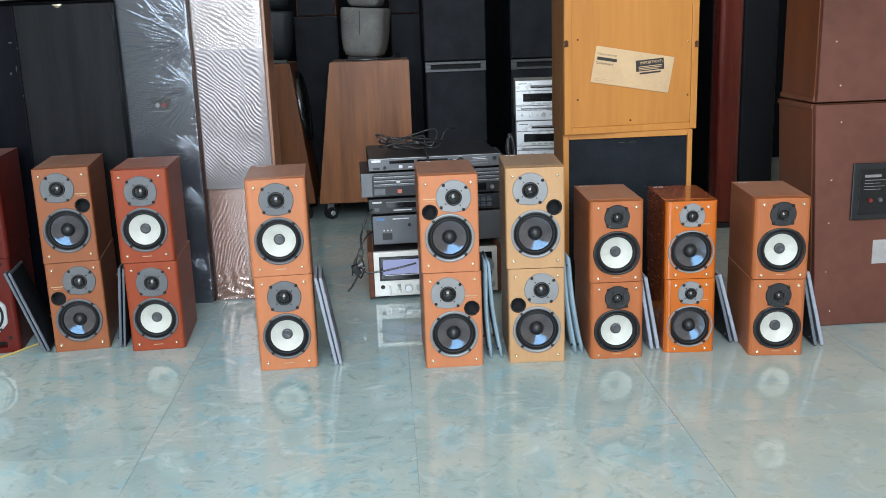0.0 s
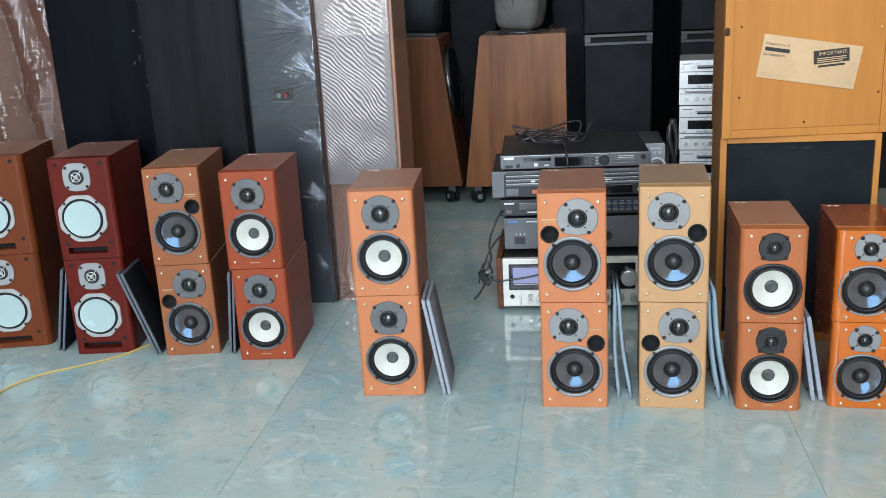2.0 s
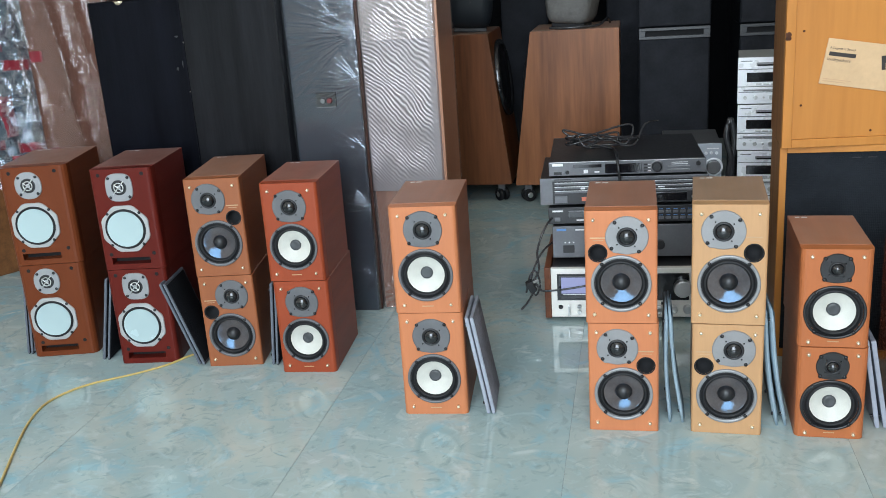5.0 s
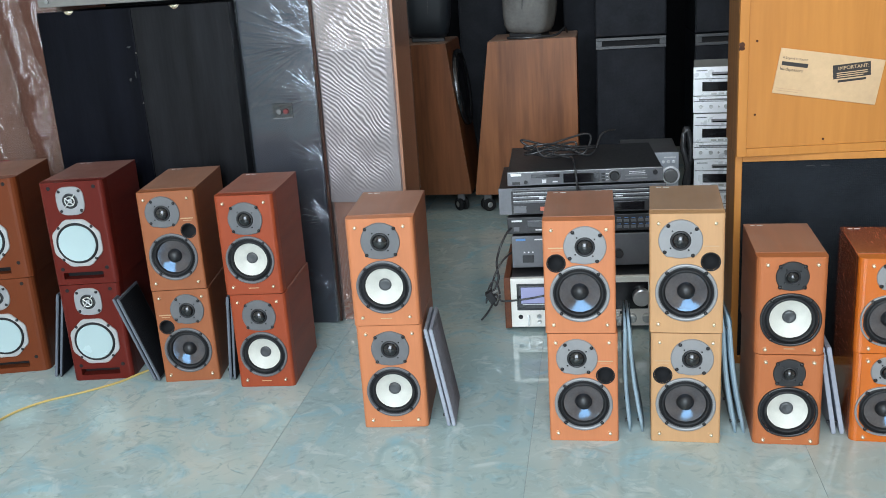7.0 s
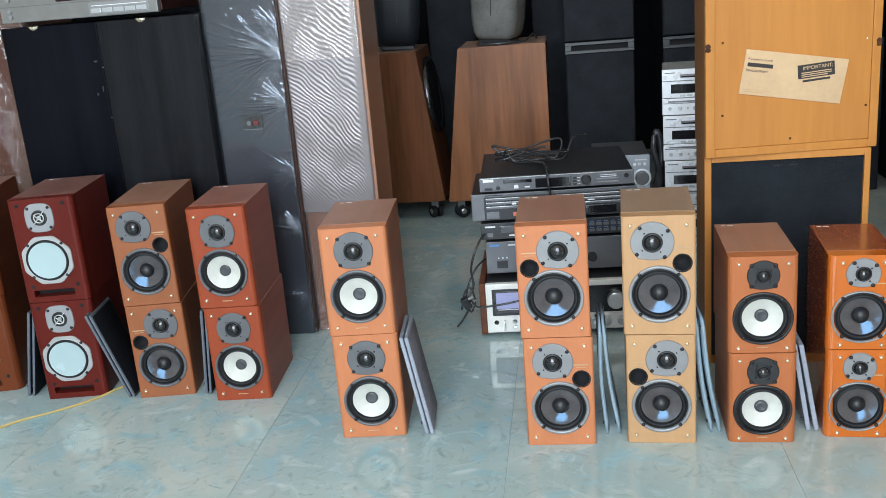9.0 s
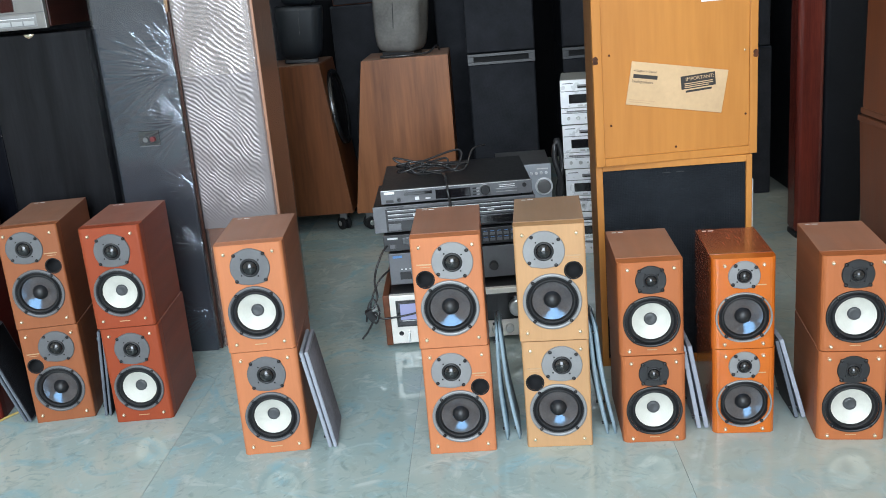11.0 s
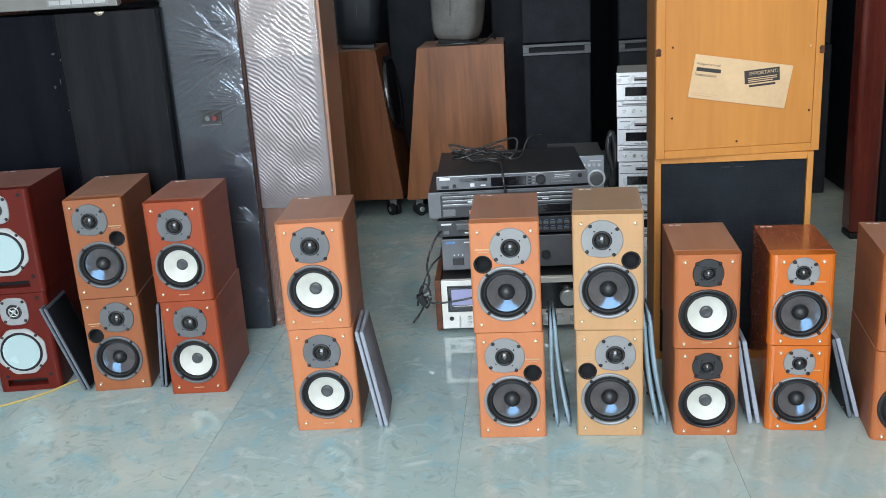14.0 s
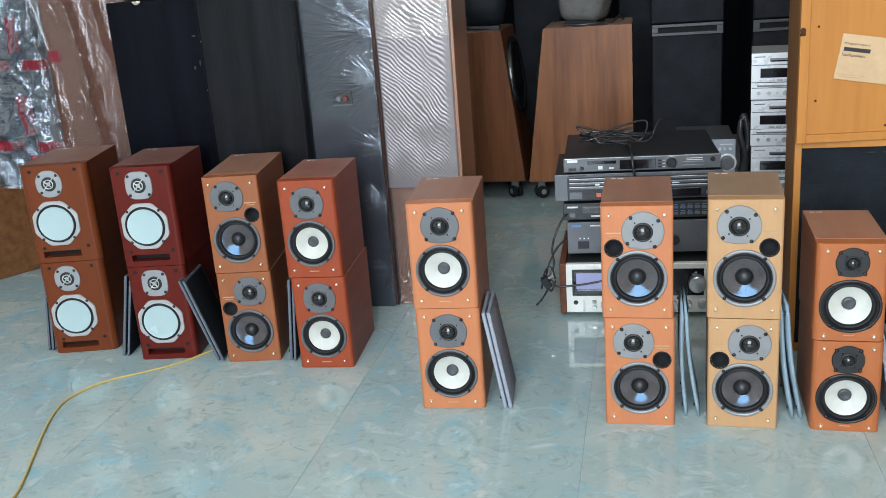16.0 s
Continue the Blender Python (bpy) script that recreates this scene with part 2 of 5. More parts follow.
M_RUBBER = material("black_rubber", (0.009, 0.009, 0.010), 0.6, vary=0.2, spec=0.35)
M_HOLE = material("hollow_black", (0.008, 0.008, 0.009), 0.9, vary=0.1)
M_DOME = material("gloss_black_dome", (0.010, 0.010, 0.011), 0.22, 0, 0.1, coat=0.5)
M_SCREW = material("black_screw", (0.03, 0.03, 0.032), 0.3, 0.6)
M_STEEL = material("brushed_steel", (0.55, 0.55, 0.54), 0.3, 0.9, 0.06, 30)
M_SILVER = material("silver_paint", (0.25, 0.25, 0.252), 0.42, 0.3, 0.05, 20)
M_ALU = material("bright_alloy", (0.47, 0.48, 0.49), 0.3, 0.5, 0.05, 20)
M_PLATE = material("satin_alloy", (0.33, 0.332, 0.34), 0.38, 0.35, 0.05, 20)
M_FRAME_ALU = material("cast_frame", (0.40, 0.40, 0.395), 0.36, 0.2, 0.03, 6)
M_CAP = material("dark_cap", (0.055, 0.057, 0.06), 0.3, 0, 0.15, 30)
M_GREY = material("grey_plate", (0.125, 0.125, 0.13), 0.45, 0.2, 0.08, 20)
M_GREY_LIGHT = material("light_grey_plate", (0.24, 0.237, 0.238), 0.42, 0.25, 0.06, 20)
M_BRASS = material("brass_peg", (0.86, 0.76, 0.56), 0.25, 0.75)
M_CONE_WHITE = material("white_cone", (0.59, 0.58, 0.52), 0.5, vary=0.06, scale=40, bump=0.15, bump_scale=300)
M_CONE_PEARL = material("pearl_cone", (0.42, 0.53, 0.535), 0.24, 0.1, 0.012, 3)
M_CONE_CLEAR = material("smoked_cone", (0.090, 0.075, 0.069), 0.12, 0.0, 0.2, 25, spec=0.75)
# Blue of the sky's reflection, put into the cone's specular tint.
M_CONE_CLEAR.node_tree.nodes["Principled BSDF"].inputs["Specular Tint"].default_value = (0.30, 0.62, 1.0, 1)
M_GOLD_PRINT = material("gold_print", (0.50, 0.32, 0.18), 0.5, 0.3)
M_WHITE_PRINT = material("white_print", (0.75, 0.75, 0.75), 0.6)
M_GRILLE_GREY = woven("grey_cloth", (0.25, 0.25, 0.29))
M_GRILLE_BLUE = woven("blue_grey_cloth", (0.235, 0.315, 0.365))
M_GRILLE_BLACK = woven("black_cloth", (0.008, 0.009, 0.012), 300)
M_FRAME_GREY = material("grey_frame", (0.30, 0.32, 0.37), 0.5)
M_FRAME_BLUE = material("blue_grey_frame", (0.29, 0.385, 0.44), 0.5)
M_FRAME_BLACK = material("black_frame", (0.014, 0.015, 0.018), 0.55, spec=0.25)
M_FRAME_SLATE = material("slate_frame", (0.11, 0.125, 0.15), 0.5)
M_YELLOW = material("yellow_cord", (0.58, 0.42, 0.14), 0.4)


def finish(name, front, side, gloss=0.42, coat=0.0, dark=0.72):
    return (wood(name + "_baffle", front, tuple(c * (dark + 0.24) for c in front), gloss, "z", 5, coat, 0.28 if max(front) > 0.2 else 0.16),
            dust_and_toplight(wood(name + "_cabinet", tuple(c * 1.04 for c in side), tuple(c * (dark + 0.06) for c in side), gloss + 0.04, "y", 6, coat, 0.4), 0.05 if coat else 0.24))


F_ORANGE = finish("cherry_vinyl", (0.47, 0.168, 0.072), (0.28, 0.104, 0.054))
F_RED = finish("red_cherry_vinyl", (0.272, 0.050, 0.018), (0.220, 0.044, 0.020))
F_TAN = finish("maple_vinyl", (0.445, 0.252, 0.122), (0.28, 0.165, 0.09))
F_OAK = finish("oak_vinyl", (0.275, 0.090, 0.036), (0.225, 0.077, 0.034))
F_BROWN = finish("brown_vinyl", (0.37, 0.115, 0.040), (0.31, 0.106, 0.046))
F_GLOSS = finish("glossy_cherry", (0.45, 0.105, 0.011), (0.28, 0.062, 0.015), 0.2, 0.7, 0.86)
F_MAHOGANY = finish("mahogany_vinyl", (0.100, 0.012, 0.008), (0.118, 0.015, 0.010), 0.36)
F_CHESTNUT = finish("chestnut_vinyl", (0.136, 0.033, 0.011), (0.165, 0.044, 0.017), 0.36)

# ---- room ----
X0, X1, Y1, CEIL = -3.4, 3.4, 3.3, 4.1


def structure(name, bm, mat, label, category):
    return tagged(link(name, bm, mat), label, category, "", "structure")


structure("wall_back", box(X0, X1, Y1, Y1 + 0.15, -0.02, CEIL), M_WALL_DARK, "near-black wall behind the stacked loudspeakers", "wall")
structure("wall_left", box(X0 - 0.15, X0, SHOPFRONT_Y - 0.15, Y1 + 0.15, -0.02, CEIL), M_WALL, "plain pale painted shop side wall", "wall")
structure("wall_right", box(X1, X1 + 0.15, SHOPFRONT_Y - 0.15, Y1 + 0.15, -0.02, CEIL), M_FILL_TAN, "unseen right side wall toned tan to cut the fill light", "wall")
structure("ceiling", box(X0 - 0.15, X1 + 0.15, SHOPFRONT_Y - 0.15, Y1 + 0.15, CEIL, CEIL + 0.12), M_WALL, "plain pale painted shop ceiling", "ceiling")
front = bmesh.new()
for x0, x1, z0, z1 in ((X0, -1.12, -0.02, CEIL), (1.56, X1, -0.02, CEIL), (-1.12, 1.56, 3.9, CEIL), (-1.12, 1.56, -0.02, 0.12)):
    box(x0, x1, SHOPFRONT_Y - 0.15, SHOPFRONT_Y, z0, z1, bm=front)
structure("wall_shopfront", front, M_WALL, "plain wall round the wide open shopfront", "wall")

# ---- loudspeaker drivers ----


def round_screw(name, x, z, y, parent, r=0.0042, mat=None):
    return part(name, lathe([(0, y - 0.0028), (r * 0.6, y - 0.0024), (r, y - 0.0008), (r, y + 0.001)], x, z, 10), mat or M_SCREW, parent, smooth=True)


def tweeter(parent, x, z, r, plate_mat, style):
    """A dome tweeter: lugged plate, ring, dome and screws. style: round, lug or square."""
    outline = []
    for k in range(64):
        a = 2 * math.pi * k / 64
        c, s = math.cos(a), math.sin(a)
        if style in ("square", "soft"):
            p = 3.1 if style == "square" else 2.25
            m = r * (abs(c) ** p + abs(s) ** p) ** (-1 / p)
            px, pz = m * c * 0.96, m * s
        elif style == "lug":
            m = r * (0.975 + 0.045 * max(0, abs(math.sin(2 * a)) - 0.9) / 0.1)
            px, pz = m * c, m * s
            pz = max(pz, -r * (0.86 + 0.03 * math.cos(c * 5)))
        else:
            px, pz = r * c, r * s
            if s < -0.82:
                pz = -r * (0.82 + 0.04 * math.cos(c * 5))
        outline.append((x + px, z + pz))
    body = part("tweeter", plate(outline, -0.0035, 0.0, 0.0014), plate_mat, parent)
    if style in ("square", "soft"):
        part("horn_ring", lathe([(0.0, -0.0036), (0.016, -0.0042), (0.0185, -0.0052), (0.0205, -0.0036)], x, z, 28), M_BLACK, body, smooth=True)
        part("dome", lathe([(0, -0.0078), (0.003, -0.0072), (0.0058, -0.0042)], x, z, 24), M_ALU, body, smooth=True)
        part("phase_ring", lathe([(0.0108, -0.0060), (0.0122, -0.0086), (0.0138, -0.0060)], x, z, 28), M_STEEL, body, smooth=True)
        for turn, half in ((-48, 0.0245), (42, 0.0145)):
            bar = box(-half, half, -0.0100, -0.0082, -0.0014, 0.0014, 0.0006)
            bmesh.ops.rotate(bar, verts=bar.verts, cent=(0, 0, 0), matrix=Matrix.Rotation(radians(turn), 3, "Y"))
            bmesh.ops.translate(bar, verts=bar.verts, vec=(x, 0, z))
            part("phase_bar", bar, M_STEEL, body)
        reach, angles = r * (0.97 if style == "square" else 0.87), (45, 135, 225, 315)
    else:
        part("ring", lathe([(r * 0.36, -0.0035), (r * 0.39, -0.0064), (r * 0.43, -0.0060), (r * 0.48, -0.0034)], x, z, 28), M_BLACK, body, smooth=True)
        part("dome", lathe([(0, -0.0125), (r * 0.13, -0.0119), (r * 0.25, -0.0096), (r * 0.33, -0.0066), (r * 0.365, -0.0036)], x, z, 28), M_DOME, body, smooth=True)
        for turn in (45, 135, 225, 315):
            round_screw("small_screw", x + r * 0.58 * math.cos(radians(turn - 6)), z + r * 0.58 * math.sin(radians(turn - 6)), -0.0035, body, 0.0018)
        reach, angles = r * (0.9 if style == "round" else 0.97), (38, 128, 218, 308) if style == "round" else (43, 137, 223, 317)
    for turn in angles:
        a = radians(turn)
        pz = max(math.sin(a) * reach, -r * 0.74)
        round_screw("screw", x + math.cos(a) * reach, z + pz, -0.0035, body, 0.0042)
    return body


def woofer(parent, x, z, r, frame_mat, cone_mat, style):
    """A cone driver: frame, surround, cone, dust cap and screws. style: white, smoked, pearl."""
    def barrel(a):
        return 1.0 - 0.05 * max(0.0, abs(math.sin(a)) - 0.75) / 0.25

    shape = barrel if style in ("white_black", "smoked_barrel") else None
    if style == "pearl":
        rim = []
        for k in range(64):
            a = 2 * math.pi * k / 64
            m = 1.0 / max(abs(math.cos(a - t * math.pi / 4)) for t in range(8))
            rim.append((x + r * min(m, 1.055) * math.cos(a), z + r * min(m, 1.055) * math.sin(a)))
        body = part("woofer", plate(rim, -0.0045, 0.0, 0.0016), frame_mat, parent)
        part("bezel", lathe([(r * 0.86, -0.0044), (r * 0.875, -0.0058), (r * 0.90, -0.0044)], x, z, 48), frame_mat, body, smooth=True)
        part("surround", lathe([(r * 0.755, -0.0044), (r * 0.775, -0.0070), (r * 0.81, -0.0078), (r * 0.845, -0.0070), (r * 0.862, -0.0044)], x, z, 48), M_RUBBER, body, smooth=True)
        part("cone", lathe([(0, -0.0046), (r * 0.25, -0.0047), (r * 0.5, -0.0052), (r * 0.68, -0.0062), (r * 0.76, -0.0068)], x, z, 48), cone_mat, body, smooth=True)
        turns, reach = (45, 135, 225, 315), 0.955
    else:
        rim = {"smoked": 0.885, "smoked_barrel": 0.93}.get(style, 0.9)
        body = part("woofer", lathe([(r * rim, 0.004), (r * rim, -0.002), (r * (rim + 0.015), -0.0042), (r * 0.982, -0.0042), (r, -0.0028), (r, 0.0)], x, z, 48, shape), frame_mat, parent, smooth=True)
        roll = [(r * 0.68, 0.004), (r * 0.70, -0.001), (r * 0.755, -0.0048), (r * 0.81, -0.001), (r * 0.825, 0.002), (r * rim, 0.0015)]
        part("surround", lathe(roll, x, z, 44), M_RUBBER, body, smooth=True)
        cap = 0.235 if style.startswith("white") else 0.30
        depth = 0.019 if style.startswith("white") else 0.0125
        part("cone", lathe([(r * cap * 0.95, depth), (r * 0.45, depth * 0.62), (r * 0.69, 0.004)], x, z, 44), cone_mat, body, smooth=True)
        if style.startswith("white"):
            part("dust_cap", lathe([(0, depth - 0.004), (r * 0.07, depth - 0.0035), (r * 0.15, depth - 0.005), (r * 0.215, depth - 0.0045), (r * cap, depth)], x, z, 28), M_CAP, body, smooth=True)
        else:
            part("dust_cap", lathe([(0, depth - 0.016), (r * 0.10, depth - 0.0153), (r * 0.2, depth - 0.0120), (r * 0.27, depth - 0.006), (r * cap, depth)], x, z, 28), M_BLACK, body, smooth=True)
        turns, reach = (48, 132, 228, 312), 0.93
    for turn in turns:
        a = radians(turn)
        round_screw("screw", x + math.cos(a) * r * reach, z + math.sin(a) * r * reach, -0.004, body, 0.0042)
    return body


def front_board(w, h, thick, ease, holes, slot=None):
    """The front board with its driver holes cut through; its upright edges are eased by that much."""
    bm = bmesh.new()
    steps = 4
    rows = []
    for k in range(steps + 1):
        a = math.pi / 2 * k / steps
        rows.append((ease * (1 - math.sin(a)), ease * (1 - math.cos(a))))
    rows.append((0.0, thick))
    loops = []
    for inset, y in rows:
        x = w / 2 - inset
        loops.append([bm.verts.new(p) for p in ((-x, y, 0.0008), (x, y, 0.0008), (x, y, h - 0.0008), (-x, y, h - 0.0008))])
    edges = [bm.edges.new((loops[0][k], loops[0][(k + 1) % 4])) for k in range(4)]
    rims = []
    for cx, cz, r in holes:
        ring = [bm.verts.new((cx + r * math.cos(2 * math.pi * k / 32), 0, cz + r * math.sin(2 * math.pi * k / 32))) for k in range(32)]
        rims.append(ring)
    if slot:
        x0, x1, z0, z1 = slot
        rims.append([bm.verts.new((x, 0, z)) for x, z in ((x0, z0), (x1, z0), (x1, z1), (x0, z1))])
    for ring in rims:
        edges += [bm.edges.new((ring[k], ring[(k + 1) % len(ring)])) for k in range(len(ring))]
    bmesh.ops.triangle_fill(bm, use_beauty=True, use_dissolve=False, edges=edges, normal=(0, -1, 0))
    for ring in rims:
        back = [bm.verts.new((v.co.x, thick, v.co.z)) for v in ring]
        for k in range(len(ring)):
            bm.faces.new((ring[k], ring[(k + 1) % len(ring)], back[(k + 1) % len(ring)], back[k]))
    for a, b in zip(loops, loops[1:]):
        for k in range(4):
            bm.faces.new((a[k], a[(k + 1) % 4], b[(k + 1) % 4], b[k]))
    bmesh.ops.recalc_face_normals(bm, faces=bm.faces)
    return bm


SPEAKER_GROUP = "stacked bookshelf loudspeakers"


def bookshelf_speaker(kind, w, h, d, colours, m, label, side=1, on_top=False):
    """A two-way bookshelf loudspeaker; its origin is the middle of the lower front edge. side: where the tweeter sits off centre."""
    unit = thing("bookshelf_speaker", m, label, "loudspeaker", SPEAKER_GROUP)
    baffle_mat, cabinet_mat = colours
    thick = 0.034
    ease = {"white": 0.010, "port": 0.006, "small": 0.013, "gloss": 0.014, "pearl": 0.012, "pearl_soft": 0.019}[kind]
    if kind == "port":
        wz, wr, tz, tr, tx, px = 0.0905, 0.0632, h - 0.057, 0.0445, 0.0125 * side, -0.048 * side
        holes = [(0, wz, wr * 0.93), (px, 0.158, 0.0175)]
    elif kind == "white":
        wz, wr, tz, tr, tx = 0.092, 0.0625, 0.198, 0.0450, 0.0
        holes = [(0, wz, wr * 0.93)]
    elif kind in ("small", "gloss"):
        wz, wr, tz, tr, tx = (0.0775, 0.0610, h - 0.042, 0.0335, 0.0) if kind == "small" else (0.0730, 0.0600, h - 0.040, 0.0335, 0.0)
        holes = [(0, wz, wr * 0.90)]
    else:
        wz, wr, tz, tr, tx = 0.115, 0.064, 0.2285, 0.038, -0.014 if kind == "pearl_soft" else -0.006
        holes = [(tx, wz, wr * 0.85)]
    slot = (tx - 0.053, tx + 0.053, 0.016, 0.034) if kind.startswith("pearl") else None
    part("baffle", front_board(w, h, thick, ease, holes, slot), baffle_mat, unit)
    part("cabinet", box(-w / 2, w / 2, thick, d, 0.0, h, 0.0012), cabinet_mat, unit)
    if kind == "port":
        tweeter(unit, tx, tz, tr, M_GREY_LIGHT if colours is not F_OAK else M_GREY, "round")
        woofer(unit, 0, wz, wr, M_SILVER if colours is not F_OAK else M_GREY, M_CONE_CLEAR, "smoked")
        part("port", lathe([(0.0205, 0.0), (0.0198, -0.0015), (0.0178, -0.0012), (0.0168, 0.004), (0.0168, 0.033), (0, 0.033)], px, 0.158, 28), M_HOLE, unit, smooth=True)
        for row in (0, 1):
            part("nameplate", box(px - 0.016 + 0.006 * row, px + 0.016 - 0.004 * row, -0.0006, 0.0, 0.190 - row * 0.005, 0.1928 - row * 0.0065), M_GOLD_PRINT, unit)
    elif kind == "white":
        tweeter(unit, tx, tz, tr, M_GREY, "lug")
        woofer(unit, 0, wz, wr, M_GREY, M_CONE_WHITE, "white")
        part("nameplate", box(-0.013, 0.013, -0.0005, 0.0, 0.0162, 0.0184), M_GOLD_PRINT, unit)
    elif kind == "small":
        tweeter(unit, tx, tz, tr, M_BLACK, "lug")
        woofer(unit, 0, wz, wr, M_BLACK, M_CONE_WHITE, "white_black")
        part("nameplate", box(-0.011, 0.011, -0.0005, 0.0, 0.0120, 0.0140), M_GOLD_PRINT, unit)
    elif kind == "gloss":
        tweeter(unit, tx, tz, tr, M_GREY_LIGHT, "round")
        woofer(unit, 0, wz, wr, M_SILVER, M_CONE_CLEAR, "smoked_barrel")
        part("nameplate", box(0.018, 0.046, -0.0006, 0.0, 0.1445, 0.147), M_GOLD_PRINT, unit)
    else:
        tweeter(unit, tx, tz, tr, M_PLATE, "soft" if kind == "pearl_soft" else "square")
        woofer(unit, tx, wz, wr, M_FRAME_ALU, M_CONE_PEARL, "pearl")
        part("slot_port", box(slot[0], slot[1], 0.030, 0.0335, slot[2], slot[3]), M_HOLE, unit)
    if on_top:
        for k, (bx, bw) in enumerate(((-0.40, 0.07), (-0.30, 0.09))):
            part("top_print", box(bx * w, (bx + bw) * w, d - 0.019, d - 0.014, h + 0.0001, h + 0.0005), M_WHITE_PRINT, unit)
    edge = w / 2 - ease - (0.0125 if kind != "small" else 0.008)
    low, high = (0.021, h - 0.020) if not kind.startswith("pearl") else (0.044, h - 0.016)
    if kind in ("small", "gloss"):
        low, high = 0.012, h - 0.016
    for px_ in (-edge, edge):
        for pz_ in (low, high):
            if kind.startswith("pearl"):
                part("grille_socket", lathe([(0.0052, 0.0), (0.0048, -0.001), (0.0032, -0.0006), (0, -0.0004)], px_, pz_, 14), M_HOLE, unit, smooth=True)
            else:
                part("grille_peg", lathe([(0, -0.0075), (0.0028, -0.0070), (0.0040, -0.004), (0.0044, 0.0)], px_, pz_, 12), M_BRASS, unit, smooth=True)
    return unit


# kind, finish, label, then lower and upper: x of the middle, front y, turn, width, height, depth, side of the tweeter
STACKS = [
    ("pearl_soft", F_CHESTNUT, "chestnut vinyl bookshelf loudspeaker with a pearl white woofer", (-1.087, 0.298, 12.5, 0.184, 0.278, 0.272, 1), (-1.086, 0.298, 12.5, 0.188, 0.281, 0.272, 1)),
    ("pearl", F_MAHOGANY, "dark mahogany vinyl bookshelf loudspeaker with a pearl woofer", (-0.799, 0.257, 8, 0.164, 0.277, 0.268, 1), (-0.798, 0.257, 8, 0.167, 0.279, 0.268, 1)),
    ("port", F_OAK, "oak brown bookshelf loudspeaker with a smoked dark cone", (-0.5395, 0.252, 8.4, 0.149, 0.260, 0.30, 1), (-0.5415, 0.252, 8.4, 0.148, 0.265, 0.30, -1)),
    ("white", F_RED, "reddish cherry bookshelf loudspeaker with a white cone", (-0.318, 0.220, 3.6, 0.147, 0.257, 0.262, 1), (-0.3225, 0.220, 4, 0.149, 0.260, 0.262, 1)),
    ("white", F_ORANGE, "orange cherry bookshelf loudspeaker with a white cone", (0.0705, 0.006, 4, 0.151, 0.256, 0.254, 1), (0.0685, 0.005, 3.8, 0.152, 0.252, 0.254, 1)),
    ("port", F_ORANGE, "orange cherry bookshelf loudspeaker with a smoked dark cone", (0.5055, -0.045, 0.4, 0.150, 0.256, 0.262, -1), (0.5025, -0.045, 0, 0.150, 0.251, 0.262, 1)),
    ("port", F_TAN, "tan maple bookshelf loudspeaker with a smoked dark cone", (0.7225, -0.043, -2.6, 0.146, 0.255, 0.246, 1), (0.7215, -0.042, -3.3, 0.150, 0.261, 0.246, -1)),
    ("small", F_BROWN, "small brown bookshelf loudspeaker with a white cone", (0.9325, -0.047, -1.9, 0.138, 0.208, 0.252, 1), (0.9305, -0.045, -1.9, 0.139, 0.213, 0.252, 1)),
    ("gloss", F_GLOSS, "small glossy cherry bookshelf loudspeaker with silver rims", (1.1315, -0.030, -4, 0.133, 0.203, 0.234, 1), (1.130, -0.030, -4, 0.134, 0.207, 0.234, 1)),
    ("small", F_BROWN, "small brown bookshelf loudspeaker with a black tweeter", (1.343, -0.088, -6.9, 0.139, 0.206, 0.256, 1), (1.3455, -0.086, -6.9, 0.140, 0.212, 0.258, 1)),
]
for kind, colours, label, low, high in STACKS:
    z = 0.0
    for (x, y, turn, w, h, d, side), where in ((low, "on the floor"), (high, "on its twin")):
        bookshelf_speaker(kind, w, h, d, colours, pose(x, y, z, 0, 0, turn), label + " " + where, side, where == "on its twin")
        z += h

